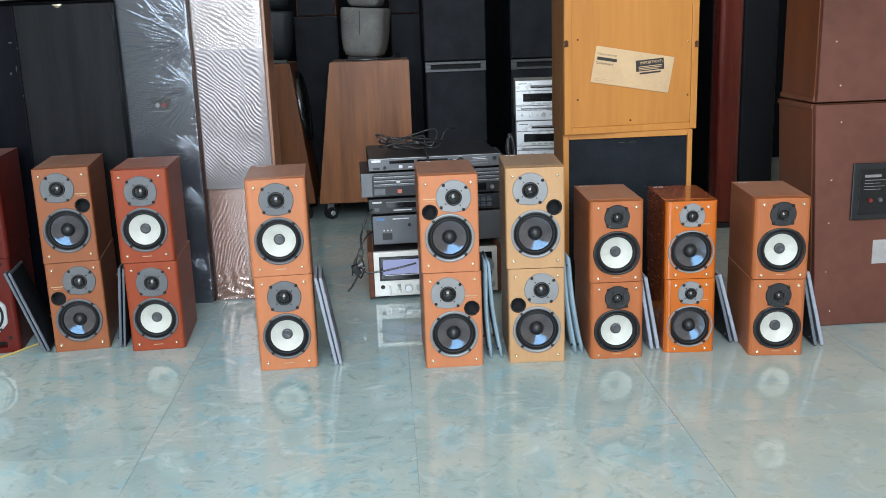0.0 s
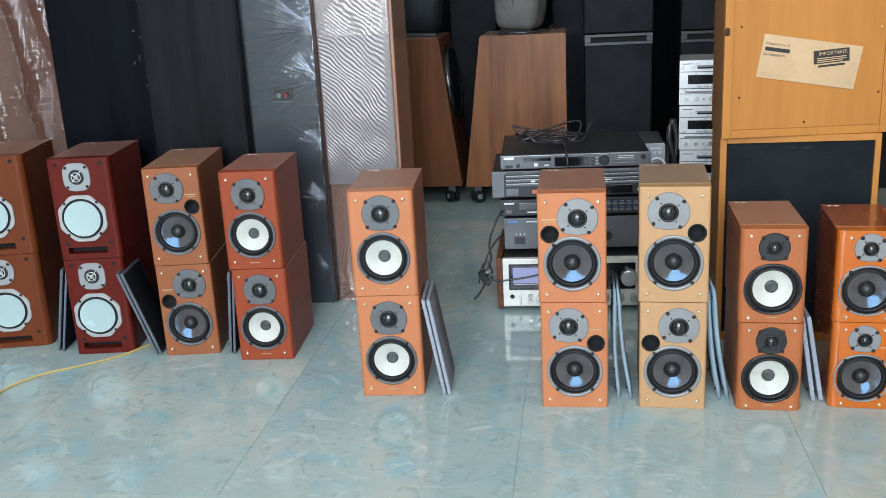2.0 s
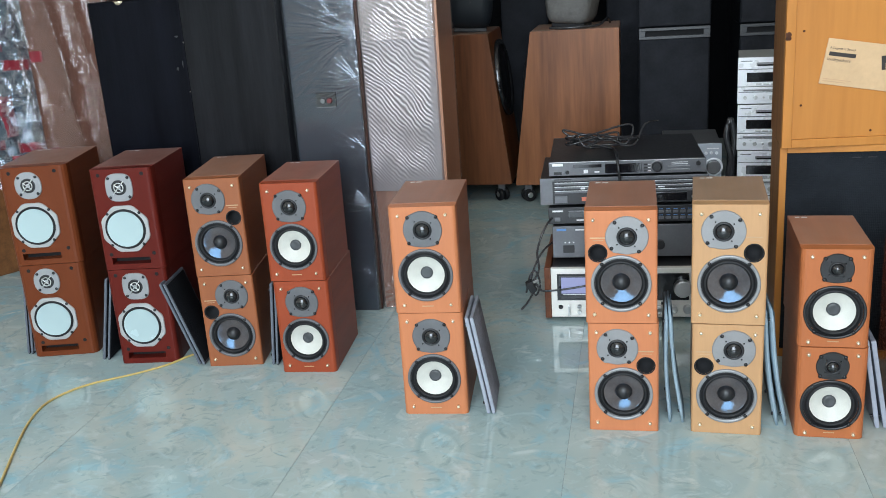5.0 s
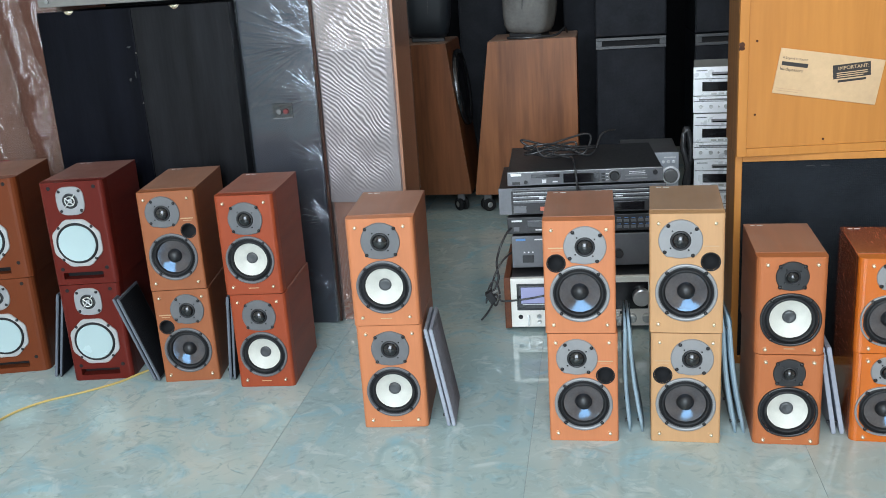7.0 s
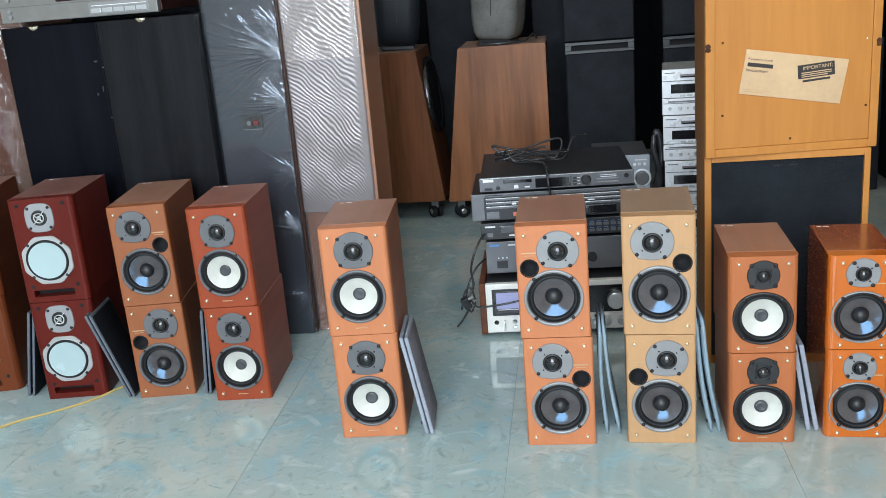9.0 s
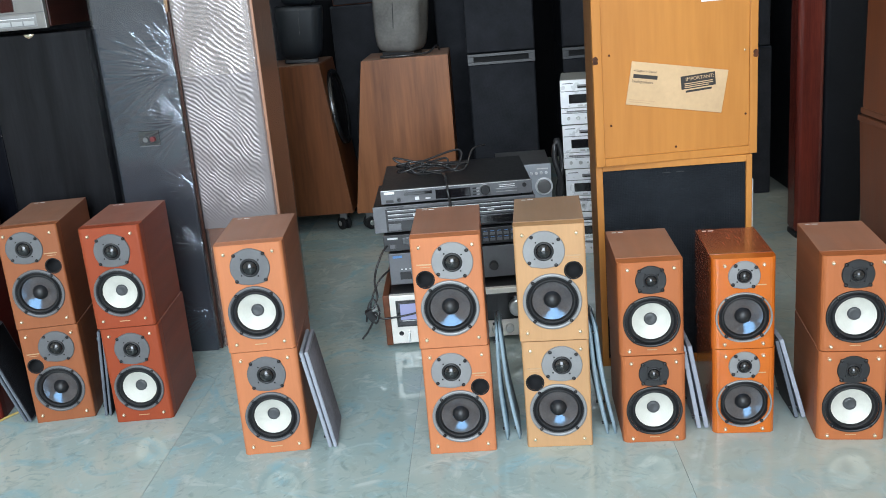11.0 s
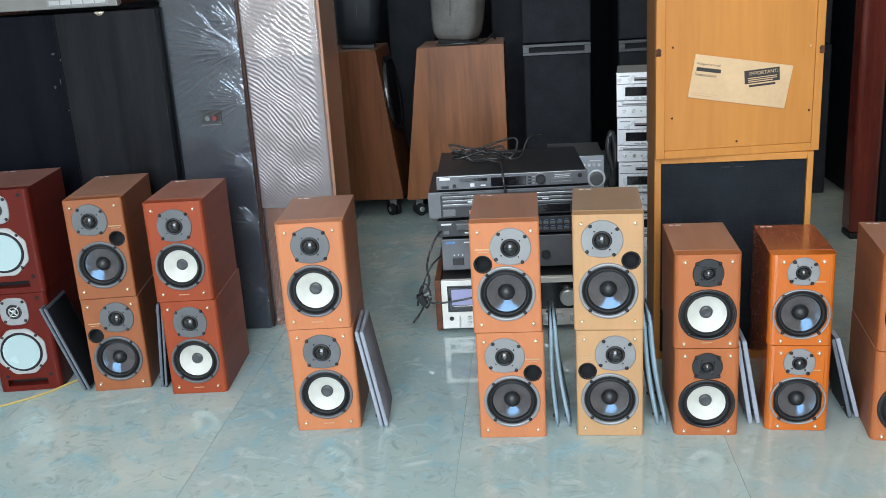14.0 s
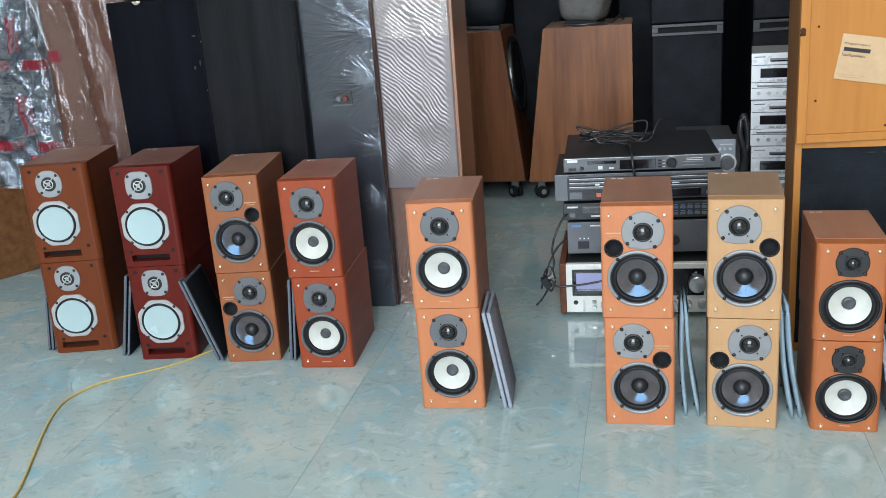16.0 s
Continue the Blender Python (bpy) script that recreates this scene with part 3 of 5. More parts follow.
# ---- loose grilles leaning on the speakers ----


def loose_grille(m, width, height, thick, cloth, frame_mat, label, curved=False):
    """A cloth-covered grille frame on end: thickness along x, width along y, height along z."""
    g = thing("speaker_grille", m, label, "speaker grille", "loose grilles between the speakers")
    bow = 0.006 if curved else 0.0
    n = 10 if curved else 1
    shell = bmesh.new()
    rows = []
    for k in range(n + 1):
        z = height * k / n
        off = -bow * math.sin(math.pi * k / n)
        taper = 1.0 - (0.35 * max(0, abs(2 * k / n - 1) - 0.8) / 0.2 if curved else 0)
        rows.append([shell.verts.new(p) for p in ((off, 0, z), (off + thick * taper, 0, z), (off + thick * taper, width, z), (off, width, z))])
    for a, b in zip(rows, rows[1:]):
        for k in range(4):
            shell.faces.new((a[k], a[(k + 1) % 4], b[(k + 1) % 4], b[k]))
    shell.faces.new(rows[0][::-1]), shell.faces.new(rows[-1])
    bmesh.ops.recalc_face_normals(shell, faces=shell.faces)
    bmesh.ops.bevel(shell, geom=[e for e in shell.edges if not curved or abs(e.verts[0].co.z - e.verts[1].co.z) > 1e-4], offset=0.0015, segments=2, affect="EDGES")
    part("frame", shell, frame_mat, g, smooth=curved)
    face = bmesh.new()
    cols = []
    for k in range(n + 1):
        z = 0.006 + (height - 0.012) * k / n
        off = -bow * math.sin(math.pi * z / height) + thick
        cols.append([face.verts.new(p) for p in ((off + 0.0004, 0.005, z), (off + 0.0016, 0.008, z), (off + 0.0016, width - 0.008, z), (off + 0.0004, width - 0.005, z))])
    for a, b in zip(cols, cols[1:]):
        for k in range(3):
            face.faces.new((a[k], a[k + 1], b[k + 1], b[k]))
    bmesh.ops.recalc_face_normals(face, faces=face.faces)
    part("cloth", face, cloth, g, smooth=True)
    if frame_mat is M_FRAME_BLACK:
        part("edge_trim", box(0.0006, thick - 0.0006, -0.0012, 0.0004, 0.003, height - 0.003, 0.0004), M_FRAME_SLATE, g, "grey edge trim")
    for y in (0.012, width - 0.018):
        for z in (0.02, height - 0.026):
            part("peg", box(-0.006, 0.0, y, y + 0.006, z, z + 0.006, 0.001), M_BLACK, g)
    return g


# x and y of the lower front corner, lean in degrees to the left, turn, width, height, thickness, cloth, frame, curved, words
GRILLES = [
    (0.190, 0.012, 9.5, 4, 0.15, 0.245, 0.008, M_GRILLE_GREY, M_FRAME_GREY, False, "grey cloth speaker grille leaning beside the orange speakers"),
    (0.202, 0.012, 9.5, 4, 0.15, 0.245, 0.008, M_GRILLE_GREY, M_FRAME_GREY, False, "grey cloth speaker grille leaning beside the orange speakers"),
    (0.604, 0.0, 2.0, 0, 0.14, 0.262, 0.007, M_GRILLE_BLUE, M_FRAME_BLUE, True, "curved blue-grey grille leaning on its edge"),
    (0.632, 0.0, 6.5, 0, 0.14, 0.265, 0.007, M_GRILLE_BLUE, M_FRAME_BLUE, True, "curved blue-grey grille leaning on its edge"),
    (0.832, 0.0, 7.0, 0, 0.14, 0.272, 0.007, M_GRILLE_BLUE, M_FRAME_BLUE, True, "curved blue-grey grille beside the tan speakers"),
    (0.850, 0.0, 8.0, 0, 0.14, 0.27, 0.007, M_GRILLE_BLUE, M_FRAME_BLUE, True, "curved blue-grey grille beside the tan speakers"),
    (1.036, 0.0, 9.5, -2, 0.13, 0.205, 0.009, M_GRILLE_GREY, M_FRAME_GREY, False, "grey grille leaning beside the small speakers"),
    (1.053, 0.0, 10.5, -2, 0.13, 0.205, 0.009, M_GRILLE_GREY, M_FRAME_GREY, False, "grey grille leaning beside the small speakers"),
    (1.260, 0.02, 14.0, -2, 0.13, 0.20, 0.009, M_GRILLE_BLACK, M_FRAME_BLACK, False, "black grille leaning beside the glossy speakers"),
    (1.276, 0.02, 15.5, -2, 0.13, 0.20, 0.009, M_GRILLE_BLACK, M_FRAME_GREY, False, "black grille leaning beside the glossy speakers"),
    (1.468, -0.04, 12.0, -6, 0.13, 0.21, 0.009, M_GRILLE_BLACK, M_FRAME_BLACK, False, "black and grey grille leaning by the brown box"),
    (1.487, -0.04, 13.5, -6, 0.13, 0.21, 0.009, M_GRILLE_BLACK, M_FRAME_GREY, False, "black and grey grille leaning by the brown box"),
    (-0.440, 0.26, -5.0, 6, 0.13, 0.235, 0.007, M_GRILLE_BLACK, M_FRAME_SLATE, False, "dark grille on edge between two speaker stacks"),
    (-0.428, 0.26, -5.0, 6, 0.13, 0.235, 0.007, M_GRILLE_BLACK, M_FRAME_BLACK, False, "dark grille on edge between two speaker stacks"),
    (-0.636, 0.245, 18.0, 8, 0.15, 0.25, 0.007, M_GRILLE_BLACK, M_FRAME_SLATE, False, "black mesh grille leaning on the mahogany speakers"),
    (-0.648, 0.245, 18.0, 8, 0.15, 0.25, 0.007, M_GRILLE_BLACK, M_FRAME_SLATE, False, "black mesh grille leaning on the mahogany speakers"),
    (-0.955, 0.27, -11.0, 8, 0.15, 0.245, 0.007, M_GRILLE_BLACK, M_FRAME_SLATE, False, "dark grey grille leaning on the mahogany speakers"),
    (-0.940, 0.27, -11.0, 8, 0.15, 0.245, 0.007, M_GRILLE_BLACK, M_FRAME_BLACK, False, "dark grey grille leaning on the mahogany speakers"),
    (-1.215, 0.30, -7.0, 9, 0.15, 0.245, 0.007, M_GRILLE_GREY, M_FRAME_BLACK, False, "dark grey grille leaning on the chestnut speakers"),
    (-1.203, 0.30, -7.0, 9, 0.15, 0.245, 0.007, M_GRILLE_GREY, M_FRAME_BLACK, False, "dark grey grille leaning on the chestnut speakers"),
]
for x, y, lean, turn, width, height, thick, cloth, frame_mat, curved, label in GRILLES:
    lift = max(0.0, math.sin(radians(-lean)) * -thick) if lean > 0 else thick * math.sin(radians(-lean))
    loose_grille(pose(x, y, lift if lift > 0 else 0.0, 0, 0, turn) @ pose(0, 0, 0, 0, -lean, 0), width, height, thick, cloth, frame_mat, label, curved)

# ---- yellow cord on the floor ----
tagged(link("extension_cord", tube([(-0.6, 0.43, 0.0032), (-0.66, 0.365, 0.0032), (-0.706, 0.3, 0.0032), (-0.743, 0.237, 0.0032), (-0.81, 0.174, 0.0032), (-0.893, 0.113, 0.0032), (-0.938, 0.05, 0.0032), (-0.953, -0.02, 0.0032), (-0.936, -0.105, 0.0032), (-0.898, -0.205, 0.0032), (-0.852, -0.31, 0.0032), (-0.815, -0.395, 0.0032), (-0.79, -0.47, 0.0032), (-0.775, -0.6, 0.0032), (-0.77, -0.8, 0.0032)], 0.0031), M_YELLOW, True),
       "yellow extension cord lying loose across the floor", "cable")

# ---- electronics stack ----
M_DECK_BLACK = material("black_deck_metal", (0.026, 0.026, 0.028), 0.36, 0.2, 0.15, 14, bump=0.05)
M_DECK_GREY = material("grey_deck_metal", (0.125, 0.127, 0.135), 0.38, 0.4, 0.1, 14)
M_DECK_PALE = material("pale_deck_metal", (0.20, 0.20, 0.205), 0.33, 0.6, 0.08, 14)
M_CHAMPAGNE = material("champagne_metal", (0.78, 0.75, 0.69), 0.33, 0.15, 0.05, 25)
M_MINI = material("mini_silver", (0.84, 0.85, 0.87), 0.28, 0.2, 0.015, 3)
M_MINI_TOP = material("mini_top_metal", (0.40, 0.40, 0.39), 0.4, 0.2, 0.05, 25)
M_DISPLAY = material("dark_display", (0.008, 0.008, 0.010), 0.12, 0, 0.1)
M_BLUE_GLOW = glowing("blue_dial", (0.42, 0.46, 0.78), 0.5)
M_GREEN_GLOW = glowing("green_lamp", (0.15, 0.95, 0.35), 0.8)
M_RED_GLOW = glowing("red_lamp", (0.9, 0.25, 0.15), 0.35)
M_WALNUT = dust_and_toplight(wood("walnut_veneer", (0.305, 0.116, 0.045), (0.122, 0.042, 0.016), 0.40, "z", 1.3), 0.5)
for node in M_WALNUT.node_tree.nodes:
    if node.type == "TEX_NOISE" and node.inputs["Scale"].default_value < 5:
        node.inputs["Distortion"].default_value = 1.1
# Same walnut with the left speaker's shade put into its colour.
M_WALNUT_SHADED = dust_and_toplight(wood("shaded_walnut_veneer", (0.21, 0.074, 0.027), (0.080, 0.026, 0.009), 0.40, "z", 1.3), 0.4)
M_RECEIVER_WOOD = wood("receiver_veneer", (0.15, 0.05, 0.022), (0.08, 0.026, 0.012), 0.4, "y", 8)
M_BLUE_BADGE = material("blue_badge", (0.10, 0.25, 0.55), 0.4)


def knob(parent, x, z, r, mat, y=0.0, deep=0.012, name="knob"):
    return part(name, lathe([(0, y - deep), (r * 0.86, y - deep), (r, y - deep + 0.0015), (r * 1.03, y)], x, z, 24), mat, parent, smooth=False)


def panel(parent, name, x0, x1, z0, z1, mat, out=0.0015, y=0.0, label=""):
    return part(name, box(x0, x1, y - out, y + 0.0005, z0, z1, min(0.0008, out * 0.4)), mat, parent, label)


def deck(x, y, z, turn, w, h, d, body_mat, face_mat, label, category="hi-fi deck", feet=True):
    """A rack-width component: casing, faceplate and feet. The origin is the lower left front corner."""
    unit = thing("hifi_component", pose(x, y, z, 0, 0, turn), label, category, "hi-fi components in a stack")
    lift = 0.008 if feet else 0.0
    part("casing", box(0.002, w - 0.002, 0.006, d, lift, h - 0.001, 0.0015), body_mat, unit)
    part("faceplate", box(0, w, 0.0, 0.0058, lift, h, 0.0012), face_mat, unit)
    if feet:
        for fx in (0.04, w - 0.04):
            for fy in (0.04, d - 0.04):
                part("foot", box(fx - 0.014, fx + 0.014, fy - 0.014, fy + 0.014, 0, lift, 0.001), M_RUBBER, unit)
    return unit


# receiver with wooden cheeks
rec = thing("stereo_receiver", pose(0.275, 0.600, 0.0, 0, 0, 1.5), "silver-faced stereo receiver with wooden cheeks standing on the floor", "receiver")
RW = 0.44
part("casing", box(0.02, RW - 0.02, 0.02, 0.34, 0.014, 0.158, 0.002), M_DECK_BLACK, rec)
for x0 in (0.0, RW - 0.018):
    part("wooden_cheek", box(x0, x0 + 0.018, 0.002, 0.345, 0.010, 0.163, 0.002), M_RECEIVER_WOOD, rec)
part("faceplate", box(0.0185, RW - 0.0185, 0.0, 0.0195, 0.014, 0.161, 0.0015), M_CHAMPAGNE, rec)
part("dial_surround", box(0.036, 0.250, -0.003, -0.0002, 0.066, 0.146, 0.001), M_BLACK, rec)
dial = part("dial_window", box(0.042, 0.244, -0.0042, -0.0032, 0.072, 0.140, 0.0004), M_DISPLAY, rec)
part("tuning_scale", box(0.048, 0.238, -0.0048, -0.0044, 0.088, 0.136), M_BLUE_GLOW, dial, "lit blue tuning dial")
part("scale_line", box(0.052, 0.240, -0.0052, -0.0048, 0.084, 0.086), M_WHITE_PRINT, dial)
part("black_window", box(0.262, 0.404, -0.003, -0.0002, 0.066, 0.146, 0.001), M_DISPLAY, rec)
knob(rec, 0.385, 0.105, 0.024, M_STEEL, -0.003, 0.024, "tuning_knob")
for x, r in ((0.098, 0.006), (0.098, 0.006), (0.128, 0.012), (0.165, 0.012), (0.205, 0.012), (0.245, 0.012), (0.29, 0.012), (0.32, 0.012), (0.36, 0.012), (0.40, 0.012)):
    knob(rec, x, 0.040 if r > 0.01 else 0.047, r, M_STEEL, 0.0, 0.016 if r > 0.01 else 0.008)
knob(rec, 0.098, 0.030, 0.006, M_STEEL, 0.0, 0.008, "button")
part("lever", box(0.066, 0.071, -0.014, 0.0, 0.022, 0.052, 0.001), M_STEEL, rec)
part("jack", lathe([(0, -0.0004), (0.005, -0.002), (0.007, 0.0)], 0.045, 0.045, 16), M_BLACK, rec)
for fx in (0.05, RW - 0.05):
    for fy in (0.05, 0.30):
        part("foot", box(fx - 0.016, fx + 0.016, fy - 0.016, fy + 0.016, 0, 0.015, 0.001), M_RUBBER, rec)

amp = deck(0.296, 0.672, 0.163, 2.5, 0.43, 0.103, 0.30, M_DECK_BLACK, M_DECK_GREY, "dark grey power amplifier in the hi-fi stack", "amplifier")
panel(amp, "badge", 0.012, 0.040, 0.089, 0.096, M_BLUE_BADGE)
panel(amp, "print_line", 0.066, 0.12, 0.090, 0.094, M_WHITE_PRINT, 0.0006)
panel(amp, "power_button", 0.030, 0.062, 0.024, 0.046, M_BLACK, 0.005)
for bx in (0.034, 0.046, 0.058):
    panel(amp, "lamp", bx, bx + 0.004, 0.052, 0.056, M_WHITE_PRINT, 0.001)
knob(amp, 0.12, 0.07, 0.006, M_BLACK, 0, 0.006)
knob(amp, 0.305, 0.045, 0.013, M_BLACK, 0, 0.014)

tuner = deck(0.286, 0.672, 0.266, 2.5, 0.44, 0.056, 0.28, M_DECK_BLACK, M_DECK_BLACK, "slim black player in the hi-fi stack")
panel(tuner, "power_button", 0.018, 0.034, 0.016, 0.028, M_DECK_GREY, 0.004)
panel(tuner, "tray", 0.056, 0.21, 0.026, 0.044, M_DISPLAY, 0.002)
panel(tuner, "bright_line", 0.056, 0.21, 0.0445, 0.0462, M_DECK_PALE, 0.0022)
panel(tuner, "print_line", 0.080, 0.14, 0.016, 0.020, M_WHITE_PRINT, 0.0006)
panel(tuner, "print_line", 0.012, 0.042, 0.043, 0.048, M_WHITE_PRINT, 0.0006)
for k in range(12):
    panel(tuner, "button", 0.29 + 0.02 * (k % 6), 0.305 + 0.02 * (k % 6), 0.034 - 0.018 * (k // 6), 0.042 - 0.018 * (k // 6), M_DECK_GREY, 0.002)
    panel(tuner, "print_line", 0.292 + 0.02 * (k % 6), 0.303 + 0.02 * (k % 6), 0.045 - 0.018 * (k // 6), 0.0465 - 0.018 * (k // 6), M_BLUE_BADGE, 0.0006)

cass = deck(0.264, 0.674, 0.322, 2.5, 0.47, 0.086, 0.30, M_DECK_BLACK, M_DECK_GREY, "grey metal cassette deck in the hi-fi stack", "cassette deck")
panel(cass, "black_fascia", 0.036, 0.465, 0.010, 0.078, M_DECK_BLACK, 0.003)
for zz in (0.066, 0.054, 0.042):
    panel(cass, "slot_line", 0.042, 0.46, zz, zz + 0.006, M_DECK_GREY, 0.0042)
panel(cass, "power_button", 0.042, 0.078, 0.014, 0.034, M_DECK_GREY, 0.006)
panel(cass, "lamp", 0.118, 0.132, 0.018, 0.030, M_RED_GLOW, 0.0042, label="small red lamp")
panel(cass, "display", 0.25, 0.41, 0.014, 0.038, M_DISPLAY, 0.0042)
panel(cass, "paper_tag", 0.238, 0.252, 0.018, 0.032, M_WHITE_PRINT, 0.0050)
panel(cass, "lit_sign", 0.262, 0.280, 0.018, 0.032, M_GREEN_GLOW, 0.0050, label="green lit sign")
for zz in (0.0725, 0.0605, 0.0485):
    panel(cass, "bright_line", 0.042, 0.46, zz - 0.0005, zz + 0.0008, M_STEEL, 0.0044)
panel(cass, "print_mark", 0.115, 0.128, 0.0525, 0.0585, M_WHITE_PRINT, 0.0044)
panel(cass, "print_mark", 0.330, 0.350, 0.0525, 0.0565, M_WHITE_PRINT, 0.0044)
panel(cass, "print_line", 0.040, 0.090, 0.080, 0.083, M_BLACK, 0.0006)
knob(cass, 0.43, 0.024, 0.007, M_STEEL, -0.003, 0.006)

md = deck(0.2915, 0.668, 0.408, 2.6, 0.434, 0.048, 0.37, M_DECK_BLACK, M_DECK_GREY, "black disc recorder on top of the hi-fi stack", "disc recorder")
panel(md, "badge", 0.010, 0.040, 0.036, 0.0435, M_WHITE_PRINT, 0.0006)
panel(md, "power_button", 0.014, 0.036, 0.012, 0.020, M_BLACK, 0.004)
knob(md, 0.052, 0.018, 0.0055, M_BLACK, 0, 0.006)
panel(md, "disc_slot", 0.068, 0.148, 0.030, 0.040, M_DISPLAY, 0.0022)
panel(md, "print_mark", 0.098, 0.110, 0.014, 0.024, M_WHITE_PRINT, 0.0006)
panel(md, "print_mark", 0.128, 0.142, 0.015, 0.019, M_WHITE_PRINT, 0.0006)
panel(md, "display", 0.158, 0.258, 0.013, 0.040, M_DISPLAY, 0.0025)
for k in range(3):
    panel(md, "button", 0.264, 0.274, 0.014 + 0.009 * k, 0.019 + 0.009 * k, M_BLACK, 0.003)
knob(md, 0.300, 0.028, 0.013, M_BLACK, 0, 0.014)
for k in range(2):
    panel(md, "chrome_bar", 0.330, 0.390, 0.016 + 0.009 * k, 0.020 + 0.009 * k, M_DECK_PALE, 0.003)
for k in range(3):
    panel(md, "print_line", 0.276, 0.284, 0.0155 + 0.009 * k, 0.017 + 0.009 * k, M_WHITE_PRINT, 0.0006)
panel(md, "edge_line", 0.003, 0.431, 0.0455, 0.0472, M_STEEL, 0.0006)
part("knob_ring", lathe([(0.0135, -0.001), (0.0155, -0.003), (0.0175, -0.001)], 0.300, 0.028, 24), M_DECK_PALE, md, smooth=True)
knob(md, 0.412, 0.034, 0.0065, M_BLACK, 0, 0.008)
for k in range(2):
    panel(md, "print_line", 0.340, 0.385, 0.032 + 0.005 * k, 0.0335 + 0.005 * k, M_WHITE_PRINT, 0.0006)

# leads
M_CORD = material("black_cord", (0.028, 0.028, 0.03), 0.22)
top = 0.4605
rng = random.Random(5)
coil = [(0.60, 0.99, top + 0.05), (0.56, 0.93, top + 0.05)]
for k in range(26):
    a = 1.15 * k + rng.uniform(-0.3, 0.3)
    rx, ry = 0.105 * rng.uniform(0.55, 1.1), 0.055 * rng.uniform(0.5, 1.1)
    coil.append((0.43 + rx * math.cos(a) + 0.012 * math.sin(k), 0.85 + ry * math.sin(a) + 0.03 * (k % 5 == 0), top + 0.002 * k * rng.uniform(0.3, 1.0) + (0.035 if k % 7 == 3 else 0)))
coil.append((0.47, 0.80, top + 0.004))
tagged(link("coiled_lead", tube(coil, 0.0031), M_CORD, True), "black lead in a loose tangle on top of the disc recorder", "cable")
tagged(link("hanging_lead", tube([(0.46, 0.84, top), (0.475, 0.75, top + 0.012), (0.482, 0.68, top + 0.004), (0.486, 0.652, top - 0.02), (0.490, 0.655, 0.40), (0.487, 0.662, 0.36)], 0.0038), M_CORD, True), "black lead hanging over the recorder's front", "cable")
tagged(link("black_cable", tube([(0.31, 0.72, 0.29), (0.288, 0.65, 0.287), (0.266, 0.62, 0.245), (0.255, 0.62, 0.20), (0.259, 0.615, 0.155), (0.240, 0.605, 0.118), (0.226, 0.61, 0.098)], 0.0031), M_CORD, True), "black power cord hanging beside the receiver", "cable")
tagged(link("black_cable", tube([(0.205, 0.60, 0.036), (0.222, 0.605, 0.055), (0.240, 0.605, 0.085), (0.250, 0.60, 0.115), (0.268, 0.588, 0.100), (0.31, 0.585, 0.102), (0.37, 0.583, 0.112), (0.43, 0.585, 0.125)], 0.0029), M_CORD, True), "black cord across the receiver's front", "cable")
tagged(link("black_cable", tube([(0.30, 0.70, 0.215), (0.272, 0.64, 0.205), (0.248, 0.622, 0.165), (0.236, 0.615, 0.12), (0.247, 0.608, 0.078), (0.262, 0.604, 0.112), (0.250, 0.607, 0.152), (0.232, 0.604, 0.135), (0.222, 0.60, 0.088)], 0.0027), M_CORD, True), "thin black lead looped beside the receiver", "cable")
plug = thing("power_plug", pose(0.236, 0.60, 0.108, 20, 60, 25), "black mains plug hanging on its cord", "plug")
part("plug_body", box(-0.018, 0.018, -0.012, 0.012, -0.010, 0.012, 0.004), M_CORD, plug)
for x in (-0.008, 0.008):
    part("prong", box(x - 0.003, x + 0.003, -0.0008, 0.0008, 0.012, 0.028), M_STEEL, plug)

# ---- small silver sets ----


def mini_set(x, y, z, turn=0.0):
    """A small silver component set: player above, tuner below."""
    w, d = 0.215, 0.26
    unit = thing("mini_hifi", pose(x, y, z, 0, 0, turn), "small silver hi-fi set stacked with its twins", "mini hi-fi", "small silver hi-fi sets")
    part("casing", box(0.001, w - 0.001, 0.004, d, 0.062, 0.158, 0.002), M_MINI_TOP, unit)
    part("faceplate", box(0, w, 0, 0.006, 0.060, 0.160, 0.0015), M_MINI, unit)
    panel(unit, "tray", 0.060, 0.20, 0.130, 0.142, M_DECK_PALE, 0.003)
    panel(unit, "tray_line", 0.064, 0.196, 0.131, 0.1355, M_DISPLAY, 0.0036)
    panel(unit, "display", 0.030, 0.195, 0.076, 0.108, M_DISPLAY, 0.002)
    part("lower_casing", box(0.001, w - 0.001, 0.004, d, 0.004, 0.058, 0.002), M_MINI_TOP, unit)
    low = part("lower_faceplate", box(0, w, 0, 0.006, 0.0, 0.058, 0.0015), M_MINI, unit)
    panel(unit, "shade_line", 0.02, 0.2, 0.044, 0.050, M_DECK_PALE, 0.002)
    for kx, r in ((0.026, 0.007), (0.060, 0.008), (0.086, 0.004), (0.112, 0.010), (0.14, 0.004), (0.160, 0.004), (0.185, 0.007)):
        knob(unit, kx, 0.022, r * 0.85, M_STEEL, 0, 0.007)
    panel(unit, "seam", 0.004, w - 0.004, 0.118, 0.1205, M_DECK_GREY, 0.0008)
    panel(unit, "seam", 0.004, w - 0.004, 0.0395, 0.042, M_DECK_GREY, 0.0008)
    panel(unit, "print_line", 0.010, 0.046, 0.146, 0.149, M_DECK_GREY, 0.0008)
    panel(unit, "print_line", 0.150, 0.196, 0.111, 0.114, M_DECK_GREY, 0.0008)
    for bx in (0.060, 0.084, 0.108, 0.132, 0.156):
        panel(unit, "button", bx, bx + 0.018, 0.0645, 0.0705, M_STEEL, 0.003)
    return unit


first = mini_set(0.878, 1.42, 0.0, -6)
first.scale = (1, 1, 0.985)
